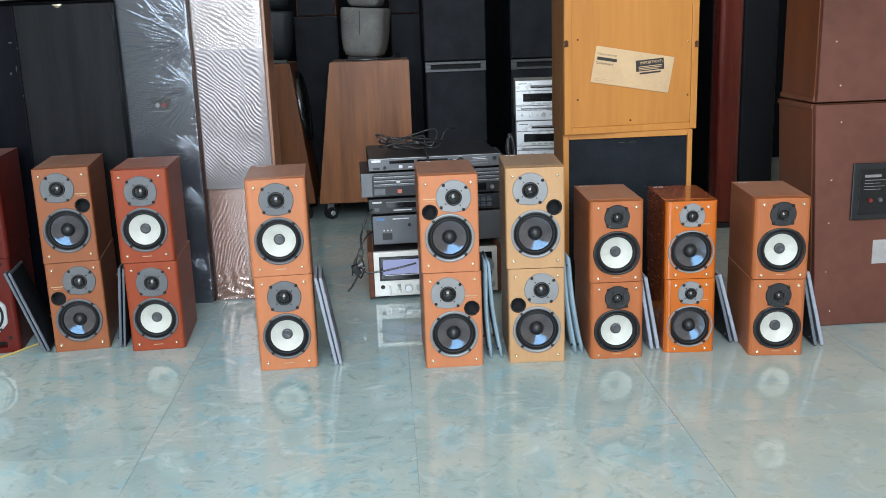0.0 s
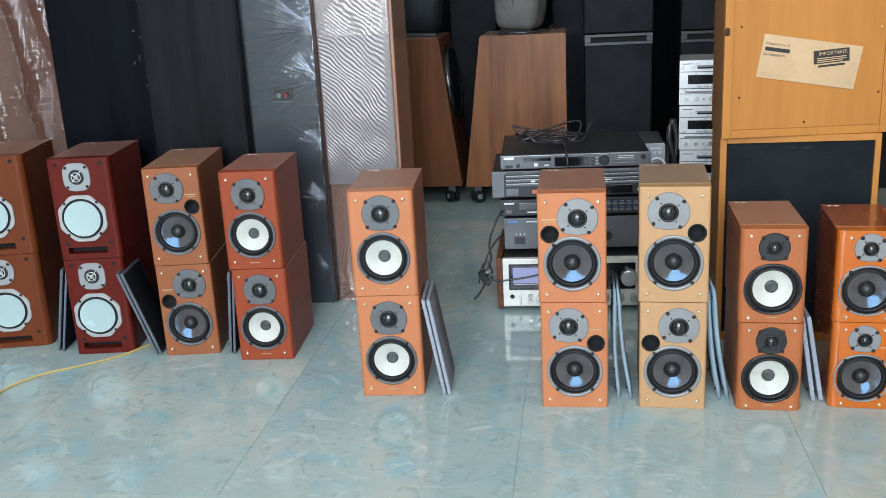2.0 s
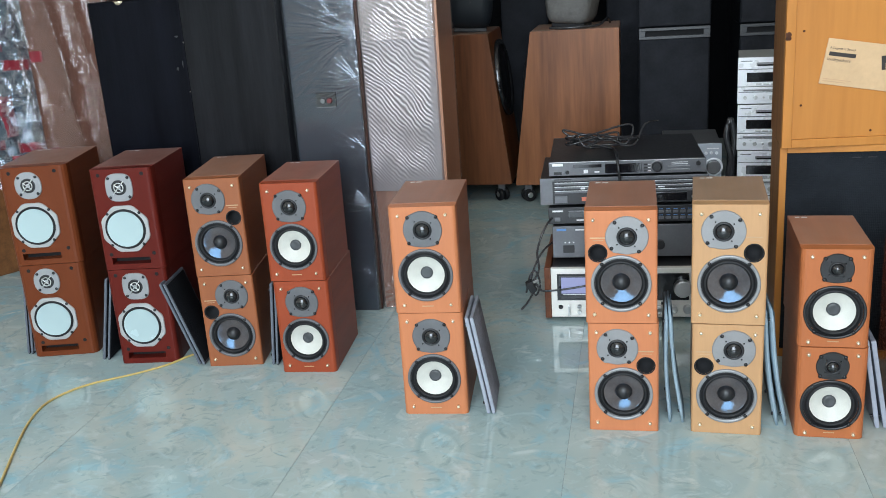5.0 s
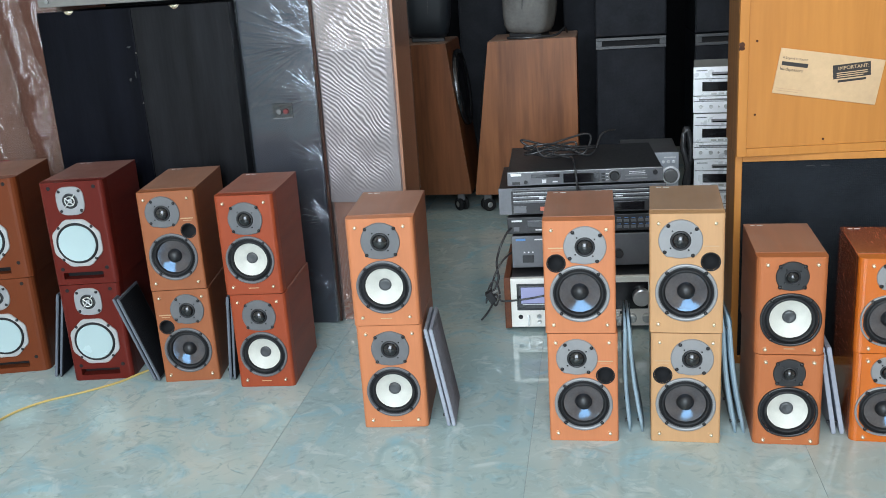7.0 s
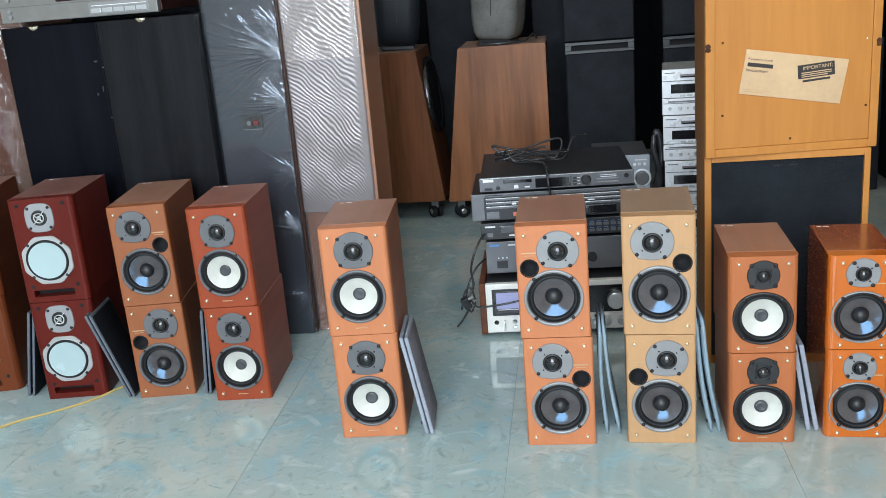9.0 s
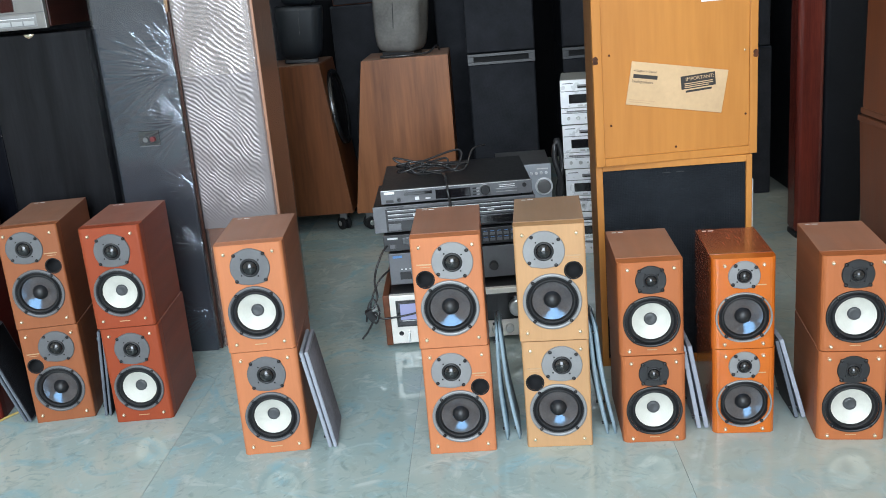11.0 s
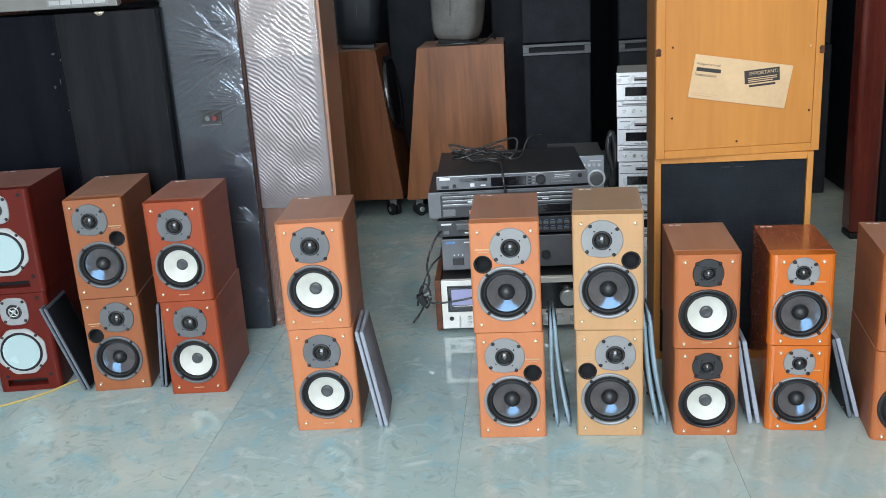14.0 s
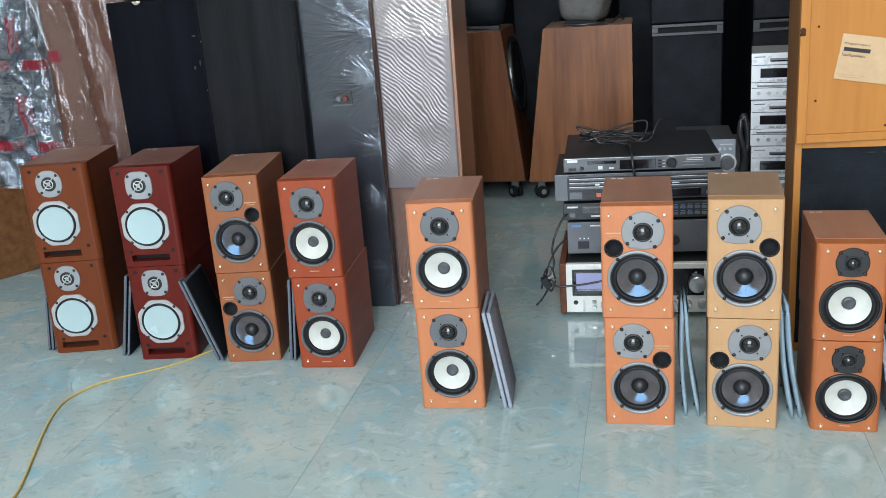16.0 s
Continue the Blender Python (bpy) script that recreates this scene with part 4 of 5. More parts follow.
for k in range(1, 4):
    copy_thing(first, pose(0.878 + (0.004, 0.0, -0.002)[k - 1], 1.42, 0.161 * k, 0, 0, (-5.4, -6.5, -5.7)[k - 1]))
for k in range(2):
    copy_thing(first, pose(1.228, 1.02, 0.1725 * k)).scale = (1, 1, 0.99)
M_AMP_FACE = material("blue_silver", (0.42, 0.45, 0.49), 0.33, 0.3, 0.05, 25)
side_unit = deck(0.632, 1.45, 0.20, 0, 0.20, 0.142, 0.28, M_DECK_PALE, M_AMP_FACE, "grey compact amplifier behind the hi-fi stack", "amplifier", False)
knob(side_unit, 0.172, 0.058, 0.024, M_DECK_PALE, 0, 0.016)
for k in range(4):
    knob(side_unit, 0.128 + 0.018 * k, 0.108, 0.0055, M_MINI, 0, 0.006)
part("knob_ring", lathe([(0.025, -0.001), (0.029, -0.005), (0.033, -0.001)], 0.172, 0.058, 28), M_MINI, side_unit, "pale ring", smooth=True)
panel(side_unit, "display", 0.02, 0.110, 0.080, 0.118, M_DISPLAY)
panel(side_unit, "print_line", 0.148, 0.19, 0.122, 0.126, M_WHITE_PRINT, 0.0006)
side_low = deck(0.622, 1.44, 0.0, 0, 0.22, 0.20, 0.30, M_DECK_BLACK, M_DECK_BLACK, "black component under the compact amplifier", "hi-fi component", True)
panel(side_low, "display", 0.03, 0.19, 0.10, 0.15, M_DISPLAY)
tagged(link("hanging_cable", tube([(0.862, 1.50, 0.005), (0.850, 1.47, 0.12), (0.868, 1.46, 0.26), (0.848, 1.47, 0.36), (0.862, 1.48, 0.42), (0.876, 1.47, 0.33), (0.856, 1.46, 0.22), (0.872, 1.47, 0.10), (0.86, 1.46, 0.006)], 0.011), M_CORD, True), "black cable hanging in loops beside the silver sets", "cable")

# ---- walnut trapezoid speakers on casters ----


def sloped_speaker(x_low, x_top, x_far, y0, y1, z0, z1, mirror, label):
    """A walnut cabinet with a leaning front board at the side, on casters."""
    unit = thing("floor_speaker", pose(0, 0, 0), label, "loudspeaker", "walnut speakers on casters")
    bm = bmesh.new()
    quad = [(x_low, z0), (x_top, z1), (x_far, z1), (x_far, z0)]
    front_row = [bm.verts.new((x, y0, z)) for x, z in quad]
    back_row = [bm.verts.new((x, y1, z)) for x, z in quad]
    bm.faces.new(front_row), bm.faces.new(back_row[::-1])
    for k in range(4):
        bm.faces.new((front_row[k], back_row[k], back_row[(k + 1) % 4], front_row[(k + 1) % 4]))
    bmesh.ops.recalc_face_normals(bm, faces=bm.faces)
    bmesh.ops.bevel(bm, geom=list(bm.edges), offset=0.003, segments=2, affect="EDGES")
    part("cabinet", bm, M_WALNUT_SHADED if mirror else M_WALNUT, unit)
    sign = -1 if mirror else 1
    tilt = math.atan2((x_top - x_low), (z1 - z0))
    m = Matrix.Translation(((x_low + x_top) / 2, (y0 + y1) / 2, (z0 + z1) / 2)) @ Matrix.Rotation(tilt, 4, "Y") @ Matrix.Rotation(radians(-90 if not mirror else 90), 4, "Z")
    drive = lathe([(0, -0.002), (0.03, -0.003), (0.09, -0.004), (0.112, -0.006), (0.132, -0.012), (0.142, -0.004), (0.145, -0.012), (0.160, -0.010), (0.165, 0.0)], 0, 0, 40)
    bmesh.ops.transform(drive, matrix=m @ Matrix.Translation((0, -0.002, 0.115)), verts=drive.verts)
    part("woofer", drive, M_BLACK, unit, smooth=True)
    if mirror:
        ring = lathe([(0.146, -0.011), (0.149, -0.020), (0.160, -0.022), (0.166, -0.014), (0.166, 0.0)], 0, 0, 40)
        bmesh.ops.transform(ring, matrix=m @ Matrix.Translation((0, -0.002, 0.115)), verts=ring.verts)
        part("woofer_ring", ring, M_DOME, unit, "glossy black ring", smooth=True)
    for cx in (min(x_low, x_far) + 0.05, max(x_low, x_far) - 0.05):
        for cy in (y0 + 0.04, y1 - 0.05):
            turned = Matrix.Translation((cx, cy, 0.029)) @ Matrix.Rotation(radians(28 if cx > 0 else -50), 4, "Z")
            caster = part("caster", box(cx - 0.016, cx + 0.016, cy - 0.018, cy + 0.018, 0.046, z0, 0.003), M_GREY, unit)
            for side in (-0.013, 0.013):
                wheel = lathe([(0.008, -0.009), (0.025, -0.009), (0.029, -0.005), (0.029, 0.005), (0.025, 0.009), (0.008, 0.009)], 0, 0, 24)
                bmesh.ops.transform(wheel, matrix=turned @ Matrix.Translation((0, side, 0)), verts=wheel.verts)
                part("wheel", wheel, M_RUBBER, caster)
                hub = lathe([(0, -0.011), (0.009, -0.011), (0.012, -0.0092), (0.012, 0.0092), (0.009, 0.011), (0, 0.011)], 0, 0, 18)
                bmesh.ops.transform(hub, matrix=turned @ Matrix.Translation((0, side, 0)), verts=hub.verts)
                part("hub", hub, M_STEEL, caster, "silver hub")
    return unit


sloped_speaker(0.028, 0.112, 0.470, 1.965, 2.34, 0.078, 0.720, False, "walnut floor loudspeaker with a leaning front on casters")
sloped_speaker(0.010, -0.066, -0.42, 1.985, 2.38, 0.078, 0.720, True, "walnut floor loudspeaker in a shaded tone, with a bare black woofer")
M_HEAD_GREY = woven("grey_head_cloth", (0.16, 0.155, 0.145), 260, 0.6)
M_HEAD_DARK = material("dark_head_shell", (0.012, 0.016, 0.021), 0.45, bump=0.1, spec=0.3)


def speaker_head(x, y, z, turn, cloth, label, lean=0.0):
    """A rounded top pod: tapered boxes with a cloth front, split by a seam."""
    unit = thing("satellite_speaker", pose(x, y, z, 0, lean, turn), label, "loudspeaker", "top pods on the walnut speakers")
    for n, (z0, z1, flare) in enumerate(((0.018, 0.236, 1.0), (0.242, 0.43, 0.86))):
        bm = bmesh.new()
        rows = []
        for s, zz in ((0.62, z0), (0.78, z0 + 0.008), (0.88, z0 + 0.03), (0.95, z0 + 0.08), (1.0, z1 - 0.02), (0.99, z1 - 0.006), (0.95, z1)):
            w, dd = 0.100 * s * flare, 0.108 * s * flare
            row = []
            for k in range(28):
                a = 2 * math.pi * k / 28
                c, sn = math.cos(a), math.sin(a)
                p = 7.0
                m_ = (abs(c) ** p + abs(sn) ** p) ** (-1 / p)
                row.append(bm.verts.new((w * m_ * c, dd * m_ * sn, zz)))
            rows.append(row)
        for a, b in zip(rows, rows[1:]):
            for k in range(28):
                bm.faces.new((a[k], a[(k + 1) % 28], b[(k + 1) % 28], b[k]))
        bm.faces.new(rows[0][::-1]), bm.faces.new(rows[-1])
        part("pod", bm, cloth, unit, smooth=True)
        part("seam", box(-0.0012, 0.0012, -0.1095 * flare, -0.1065 * flare, z0 + 0.10, z1 - 0.014), M_BLACK, unit)
    part("stand_foot", box(-0.07, 0.07, -0.06, 0.06, 0.0, 0.02, 0.004), M_BLACK, unit)
    return unit


speaker_head(0.272, 2.13, 0.72, -14, M_HEAD_GREY, "grey cloth-covered top pod resting on a walnut speaker", 3.5)
speaker_head(-0.165, 2.16, 0.72, 8, M_HEAD_DARK, "dark rounded top pod resting on a walnut speaker", 3.0)
tagged(link("speaker_lead", tube([(0.19, 2.01, 0.727), (0.25, 1.985, 0.727), (0.33, 1.99, 0.728), (0.39, 2.03, 0.73), (0.42, 2.10, 0.75), (0.43, 2.16, 0.728)], 0.005), M_CORD, True), "black lead lying on the walnut speaker", "cable")

# ---- black speaker towers at the back ----
M_TOWER = material("black_tower_vinyl", (0.0105, 0.012, 0.015), 0.55, vary=0.15, scale=5, bump=0.2, bump_scale=200, spec=0.12)
M_TOWER_GREY = material("charcoal_tower", (0.020, 0.025, 0.034), 0.6, vary=0.1, scale=5, bump=0.15, bump_scale=200, spec=0.2)
M_CABINET_RED = wood("red_cabinet", (0.16, 0.026, 0.016), (0.075, 0.012, 0.009), 0.22, "z", 4, 0.3, 0.4)
M_RED_BROWN = wood("red_brown_cabinet", (0.16, 0.06, 0.035), (0.10, 0.035, 0.02), 0.5, "z", 5)


def tower(x0, x1, y0, y1, z0, z1, mat, label, slot=False, turn=0.0):
    cx = (x0 + x1) / 2
    unit = thing("tower_speaker", pose(cx, y0, z0, 0, 0, turn), label, "loudspeaker")
    w, d, h = x1 - x0, y1 - y0, z1 - z0
    part("cabinet", box(-w / 2, w / 2, 0.012, d, 0, h, 0.004), mat, unit)
    part("grille", box(-w / 2 + 0.004, w / 2 - 0.004, 0.0, 0.0115, 0.004, h - (0.047 if slot else 0.004), 0.004), M_GRILLE_TOWER, unit)
    if slot:
        for x0, x1, z0, z1, name in ((-w / 2, w / 2, h - 0.046, h - 0.034, "rail"), (-w / 2, w / 2, h - 0.012, h, "rail"), (-w / 2, -w / 2 + 0.026, h - 0.034, h - 0.012, "rail_end"), (w / 2 - 0.026, w / 2, h - 0.034, h - 0.012, "rail_end")):
            part(name, box(x0, x1, -0.006, 0.0115, z0, z1, 0.0012), M_TOWER_LIP, unit)
        part("handle_slot", box(-w / 2 + 0.0262, w / 2 - 0.0262, 0.009, 0.0118, h - 0.0338, h - 0.0122), M_HOLE, unit, "dark handle slot")
    return unit


M_TOWER_LIP = material("tower_lip", (0.050, 0.052, 0.056), 0.4)
M_GRILLE_TOWER = woven("charcoal_cloth", (0.022, 0.0235, 0.028), 300)
tower(0.548, 0.832, 2.09, 2.5, 0.0, 0.700, M_TOWER, "black speaker cabinet with a slotted top rail", True)
tower(0.545, 0.835, 2.09, 2.5, 0.702, 1.40, M_TOWER, "black speaker cabinet stacked on its twin")
tower(0.945, 1.235, 2.06, 2.5, 0.0, 0.700, M_TOWER, "black speaker cabinet with a slotted top rail", True)
tower(0.945, 1.235, 2.06, 2.5, 0.702, 1.40, M_TOWER, "black speaker cabinet stacked on its twin")
tower(-0.09, 0.13, 2.60, 2.95, 0.0, 0.93, M_TOWER_GREY, "charcoal floor loudspeaker behind the walnut pair")
tower(-0.075, 0.125, 2.61, 2.94, 0.932, 1.4, M_RED_BROWN, "reddish brown cabinet on a charcoal speaker")
tower(0.40, 0.60, 2.66, 3.0, 0.0, 0.93, M_TOWER, "black floor loudspeaker in the back row")
tower(0.40, 0.60, 2.66, 3.0, 0.932, 1.3, M_RED_BROWN, "reddish brown cabinet on a black speaker")
tower(-0.55, -0.30, 2.70, 3.05, 0.0, 1.2, M_TOWER, "black floor loudspeaker in the back row")
tower(1.50, 1.828, 2.12, 2.5, 0.0, 0.634, M_TOWER_GREY, "dark blue-black cabinet beside the wooden boxes", False)
tower(1.50, 1.820, 2.12, 2.5, 0.636, 1.35, M_TOWER_GREY, "dark blue-black cabinet stacked on another")
tower(1.918, 2.20, 2.12, 2.45, 0.0, 1.35, M_TOWER, "black floor loudspeaker standing in the dark back row")


def column(x0, x1, y0, y1, h, mat, label, lean=0.0):
    unit = thing("column_speaker", pose((x0 + x1) / 2, y0, 0, 0, lean, 0), label, "loudspeaker")
    w = x1 - x0
    part("cabinet", box(-w / 2, w / 2, 0.0, y1 - y0, 0.02, h, 0.016, seg=4), mat, unit)
    part("plinth", box(-w / 2 + 0.003, w / 2 - 0.003, 0.003, y1 - y0 - 0.003, 0, 0.02, 0.002), M_BLACK, unit)
    return unit


column(1.707, 1.800, 1.42, 1.52, 1.35, M_CABINET_RED, "tall dark red wooden column loudspeaker", 0.0)
column(1.812, 1.960, 1.46, 1.58, 1.35, M_TOWER, "tall black column loudspeaker beside the red one")

# ---- wooden cabinet and crate ----
M_PLY = wood("birch_ply", (0.50, 0.208, 0.044), (0.42, 0.163, 0.033), 0.45, "z", 1.5, 0.15)
# Darker birch ply: shade on the cabinet sides is put into the colour.
M_PLY_SHADE = wood("shaded_ply_side", (0.30, 0.145, 0.058), (0.17, 0.078, 0.03), 0.5, "z", 6)
M_KNOT = material("wood_knot", (0.085, 0.030, 0.013), 0.6, vary=0.4, scale=60, spec=0.2)
M_PAPER = material("cream_paper", (0.57, 0.385, 0.215), 0.75, vary=0.08, scale=12, bump=0.3, bump_scale=25)
M_INK = material("black_ink", (0.03, 0.025, 0.022), 0.7)
def tapered(bm, depth, inset):
    """Draws the far end of a box in at both sides."""
    mid = sum(v.co.x for v in bm.verts) / len(bm.verts)
    for v in bm.verts:
        if v.co.y > depth * 0.5:
            v.co.x += inset if v.co.x < mid else -inset
    return bm


M_GRILLE_LOW = woven("coarse_black_cloth", (0.015, 0.018, 0.022), 240)
low = thing("wooden_speaker", pose(0.873, 0.378, 0, 0, 0, 0), "honey-coloured plywood loudspeaker with a black cloth front", "loudspeaker")
LW, LH, LD = 0.386, 0.545, 0.20
part("cabinet", tapered(box(0, LW, 0.014, LD, 0, LH, 0.002), LD, 0.007), M_PLY_SHADE, low)
part("top_edge", box(0.018, LW - 0.018, 0.0142, 0.05, LH - 0.004, LH + 0.0003), M_PLY, low)
for x0, x1, z0, z1 in ((0, 0.0165, 0, LH), (LW - 0.0145, LW, 0, LH), (0.0165, LW - 0.0145, LH - 0.017, LH), (0.0165, LW - 0.0145, 0, 0.02)):
    part("front_frame", box(x0, x1, 0.0, 0.0138, z0, z1, 0.0012), M_PLY, low)
part("grille_cloth", box(0.0168, LW - 0.0148, 0.008, 0.0138, 0.0203, LH - 0.0173), M_GRILLE_LOW, low)
for bx in (0.165, 0.200):
    part("badge", box(bx, bx + 0.020, 0.006, 0.0082, LH - 0.033, LH - 0.031), M_DECK_BLACK, low)

crate = thing("wooden_cabinet", pose(0.872, 0.350, 0.5455, 0, 0, 5.7), "honey-coloured plywood cabinet, its back turned, stacked on another", "loudspeaker")
CW, CH, CD = 0.404, 0.60, 0.26
part("cabinet", tapered(box(0, CW, 0.010, CD, 0, CH, 0.003), CD, 0.035), M_PLY_SHADE, crate)
back = part("back_panel", box(0.0223, CW - 0.0203, 0.003, 0.0098, 0.0203, CH - 0.0183, 0.001), M_PLY, crate)
for x0, x1, z0, z1 in ((0, 0.022, 0, CH), (CW - 0.020, CW, 0, CH), (0.022, CW - 0.020, 0, 0.020), (0.022, CW - 0.020, CH - 0.018, CH)):
    part("back_frame", box(x0, x1, 0.0, 0.0098, z0, z1, 0.0015), M_PLY, crate)
for sx, sz in ((0.040, 0.10), (0.040, 0.27), (0.375, 0.10), (0.372, 0.255), (0.20, 0.034), (0.10, 0.57), (0.30, 0.57)):
    round_screw("screw", sx, sz, 0.003, back, 0.0028, M_BRASS if sz == 0.255 else M_KNOT)
for sx, sz in ((0.006, 0.26), (CW - 0.006, 0.245)):
    part("knot", lathe([(0, -0.0004), (0.0030, -0.0003), (0.0055, 0.0002)], sx, sz, 20, lambda a: 1 + 1.2 * abs(math.sin(a)) + 0.12 * math.sin(5 * a)), M_KNOT, crate)
part("paper_label", box(0.265, 0.325, 0.0016, 0.0029, 0.376, 0.410), M_WHITE_PRINT, crate, "small white paper label")
env = thing("paper_envelope", pose(0.872, 0.350, 0.5455, 0, 0, 5.7) @ pose(0.204, 0.0005, 0.18, 0, 10, 0), "cream paper envelope fixed to the plywood back", "envelope")
part("envelope_sheet", box(-0.120, 0.120, -0.001, 0.0028, -0.052, 0.052, 0.001), M_PAPER, env)
part("black_label", box(0.010, 0.095, -0.0018, -0.0011, -0.008, 0.024), M_INK, env, "black printed label").rotation_euler = (0, radians(-14), 0)


def words(text, size, x, y, z, mat, parent, turn=0.0):
    curve = bpy.data.curves.new("print", "FONT")
    curve.body, curve.size, curve.extrude = text, size, 0.0001
    curve.materials.append(mat)
    ob = new("printed_words", curve)
    ob.parent = parent
    ob.matrix_local = pose(x, y, z, 90, 0, 0) @ pose(0, 0, 0, 0, 0, turn)
    return ob


words("IMPORTANT:", 0.0120, 0.0180, -0.0023, 0.0165, M_PAPER, env, 14)
for k in range(3):
    part("print_line", box(0.018, 0.088 - 0.01 * (k == 2), -0.0023, -0.0019, 0.004 - 0.0045 * k, 0.0060 - 0.0045 * k), M_PAPER, env).rotation_euler = (0, radians(-14), 0)
part("print_line", box(0.020, 0.084, -0.0017, -0.0011, -0.0165, -0.0115), M_INK, env).rotation_euler = (0, radians(-14), 0)
words("A Legend in Sound", 0.0075, -0.113, -0.0015, 0.029, M_INK, env)
part("logo_mark", box(-0.112, -0.052, -0.0017, -0.0011, 0.0135, 0.0225, 0.0002), M_INK, env)
words("loudspeakers", 0.010, -0.114, -0.0015, 0.0025, M_INK, env)
for k in range(2):
    part("print_line", box(-0.114, -0.05 - 0.012 * k, -0.0017, -0.0011, -0.040 - 0.005 * k, -0.0385 - 0.005 * k), M_GOLD_PRINT, env)

# ---- big brown cabinets ----
M_BOX_BAND = wood("brown_band", (0.155, 0.058, 0.030), (0.10, 0.036, 0.018), 0.4, "y", 5)
M_BOX = material("brown_paint", (0.128, 0.049, 0.035), 0.55, vary=0.16, scale=3, bump=0.25, bump_scale=60, spec=0.2)
M_BOX_SIDE = wood("brown_box_side", (0.150, 0.050, 0.021), (0.095, 0.029, 0.012), 0.35, "z", 1.6)


def brown_cabinet(x_low, x_top, x_far, y0, y1, z0, z1, label):
    unit = thing("brown_speaker_cabinet", pose(0, 0, 0), label, "loudspeaker", "large brown cabinets")
    bm = bmesh.new()
    quad = [(x_low, z0), (x_top, z1), (x_far, z1), (x_far, z0)]
    a = [bm.verts.new((x, y0 + 0.016, z)) for x, z in quad]
    b = [bm.verts.new((x, y1, z)) for x, z in quad]
    bm.faces.new(a), bm.faces.new(b[::-1])
    for k in range(4):
        bm.faces.new((a[k], b[k], b[(k + 1) % 4], a[(k + 1) % 4]))
    bmesh.ops.recalc_face_normals(bm, faces=bm.faces)
    bmesh.ops.bevel(bm, geom=list(bm.edges), offset=0.003, segments=2, affect="EDGES")
    part("cabinet", bm, M_BOX_SIDE, unit)
    for band_low, band_high in (((z1 - z0) - 0.014, (z1 - z0) - 0.001), (0.001, 0.015)):
        share = (band_low + band_high) / 2 / (z1 - z0)
        side_x = x_low + (x_top - x_low) * share
        part("edge_band", box(side_x - 0.0035, side_x + 0.004, y0 + 0.0165, y1 + 0.002, z0 + band_low, z0 + band_high, 0.0015), M_BOX_BAND, unit, "raised brown edge band")
    face = part("back_board", plate([(x_low + 0.002, z0 + 0.002), (x_far - 0.002, z0 + 0.002), (x_far - 0.002, z1 - 0.002), (x_top + 0.002, z1 - 0.002)], y0, y0 + 0.0158, 0.002), M_BOX, unit)
    for sx in (0.06, 0.24, 0.42, 0.60):
        for sz in (0.045, (z1 - z0) - 0.05):
            round_screw("screw", (x_low + x_top) / 2 + sx, z0 + sz, y0, face, 0.0026, M_BRASS)
    for sz in (0.16, 0.30, 0.42):
        round_screw("screw", (x_low + x_top) / 2 + 0.042, z0 + sz, y0, face, 0.0026, M_BRASS)
    return unit


low_box = brown_cabinet(1.538, 1.508, 2.20, 0.12, 0.36, 0.0, 0.628, "large brown loudspeaker cabinet with its back turned")
brown_cabinet(1.509, 1.514, 2.19, 0.115, 0.345, 0.632, 1.25, "large brown cabinet stacked on another")
tray = part("terminal_tray", box(1.622, 1.85, 0.112, 0.1195, 0.306, 0.464, 0.003), M_BLACK, low_box, "black recessed terminal tray")
part("tray_floor", box(1.640, 1.83, 0.1095, 0.1118, 0.322, 0.448, 0.001), M_DISPLAY, tray)
for k in range(5):
    part("print_line", box(1.654, 1.70 + 0.012 * (k % 2), 0.1088, 0.1094, 0.425 - 0.0085 * k, 0.4265 + (0.006 if k == 0 else 0) - 0.0085 * k), M_GREY_LIGHT, tray)
for x, mat in ((1.672, M_RED_GLOW), (1.70, M_DECK_GREY)):
    part("binding_post", lathe([(0, 0.101), (0.005, 0.101), (0.006, 0.105), (0.006, 0.1094)], x, 0.362, 16), material("red_post", (0.20, 0.02, 0.015), 0.4) if mat is M_RED_GLOW else mat, tray)
part("paper_label", box(1.695, 1.80, 0.1185, 0.1198, 0.178, 0.246), material("faded_label", (0.36, 0.34, 0.33), 0.6), low_box, "faded silver label")

# ---- black ash towers with an amplifier on top ----
M_ASH = wood("black_ash", (0.0042, 0.0048, 0.0084), (0.0010, 0.0013, 0.0028), 0.42, "z", 3, 0.0, 0.09)
# Black ash raised in colour for the grey reflection on the right cabinet.
M_ASH_SHEEN = wood("sheen_black_ash", (0.0118, 0.0120, 0.0145), (0.0028, 0.0030, 0.0036), 0.42, "z", 3, 0.0, 0.15)
M_CHIP = material("bare_chip", (0.16, 0.15, 0.13), 0.8)
M_SCUFF = material("grey_scuff", (0.035, 0.036, 0.038), 0.6)
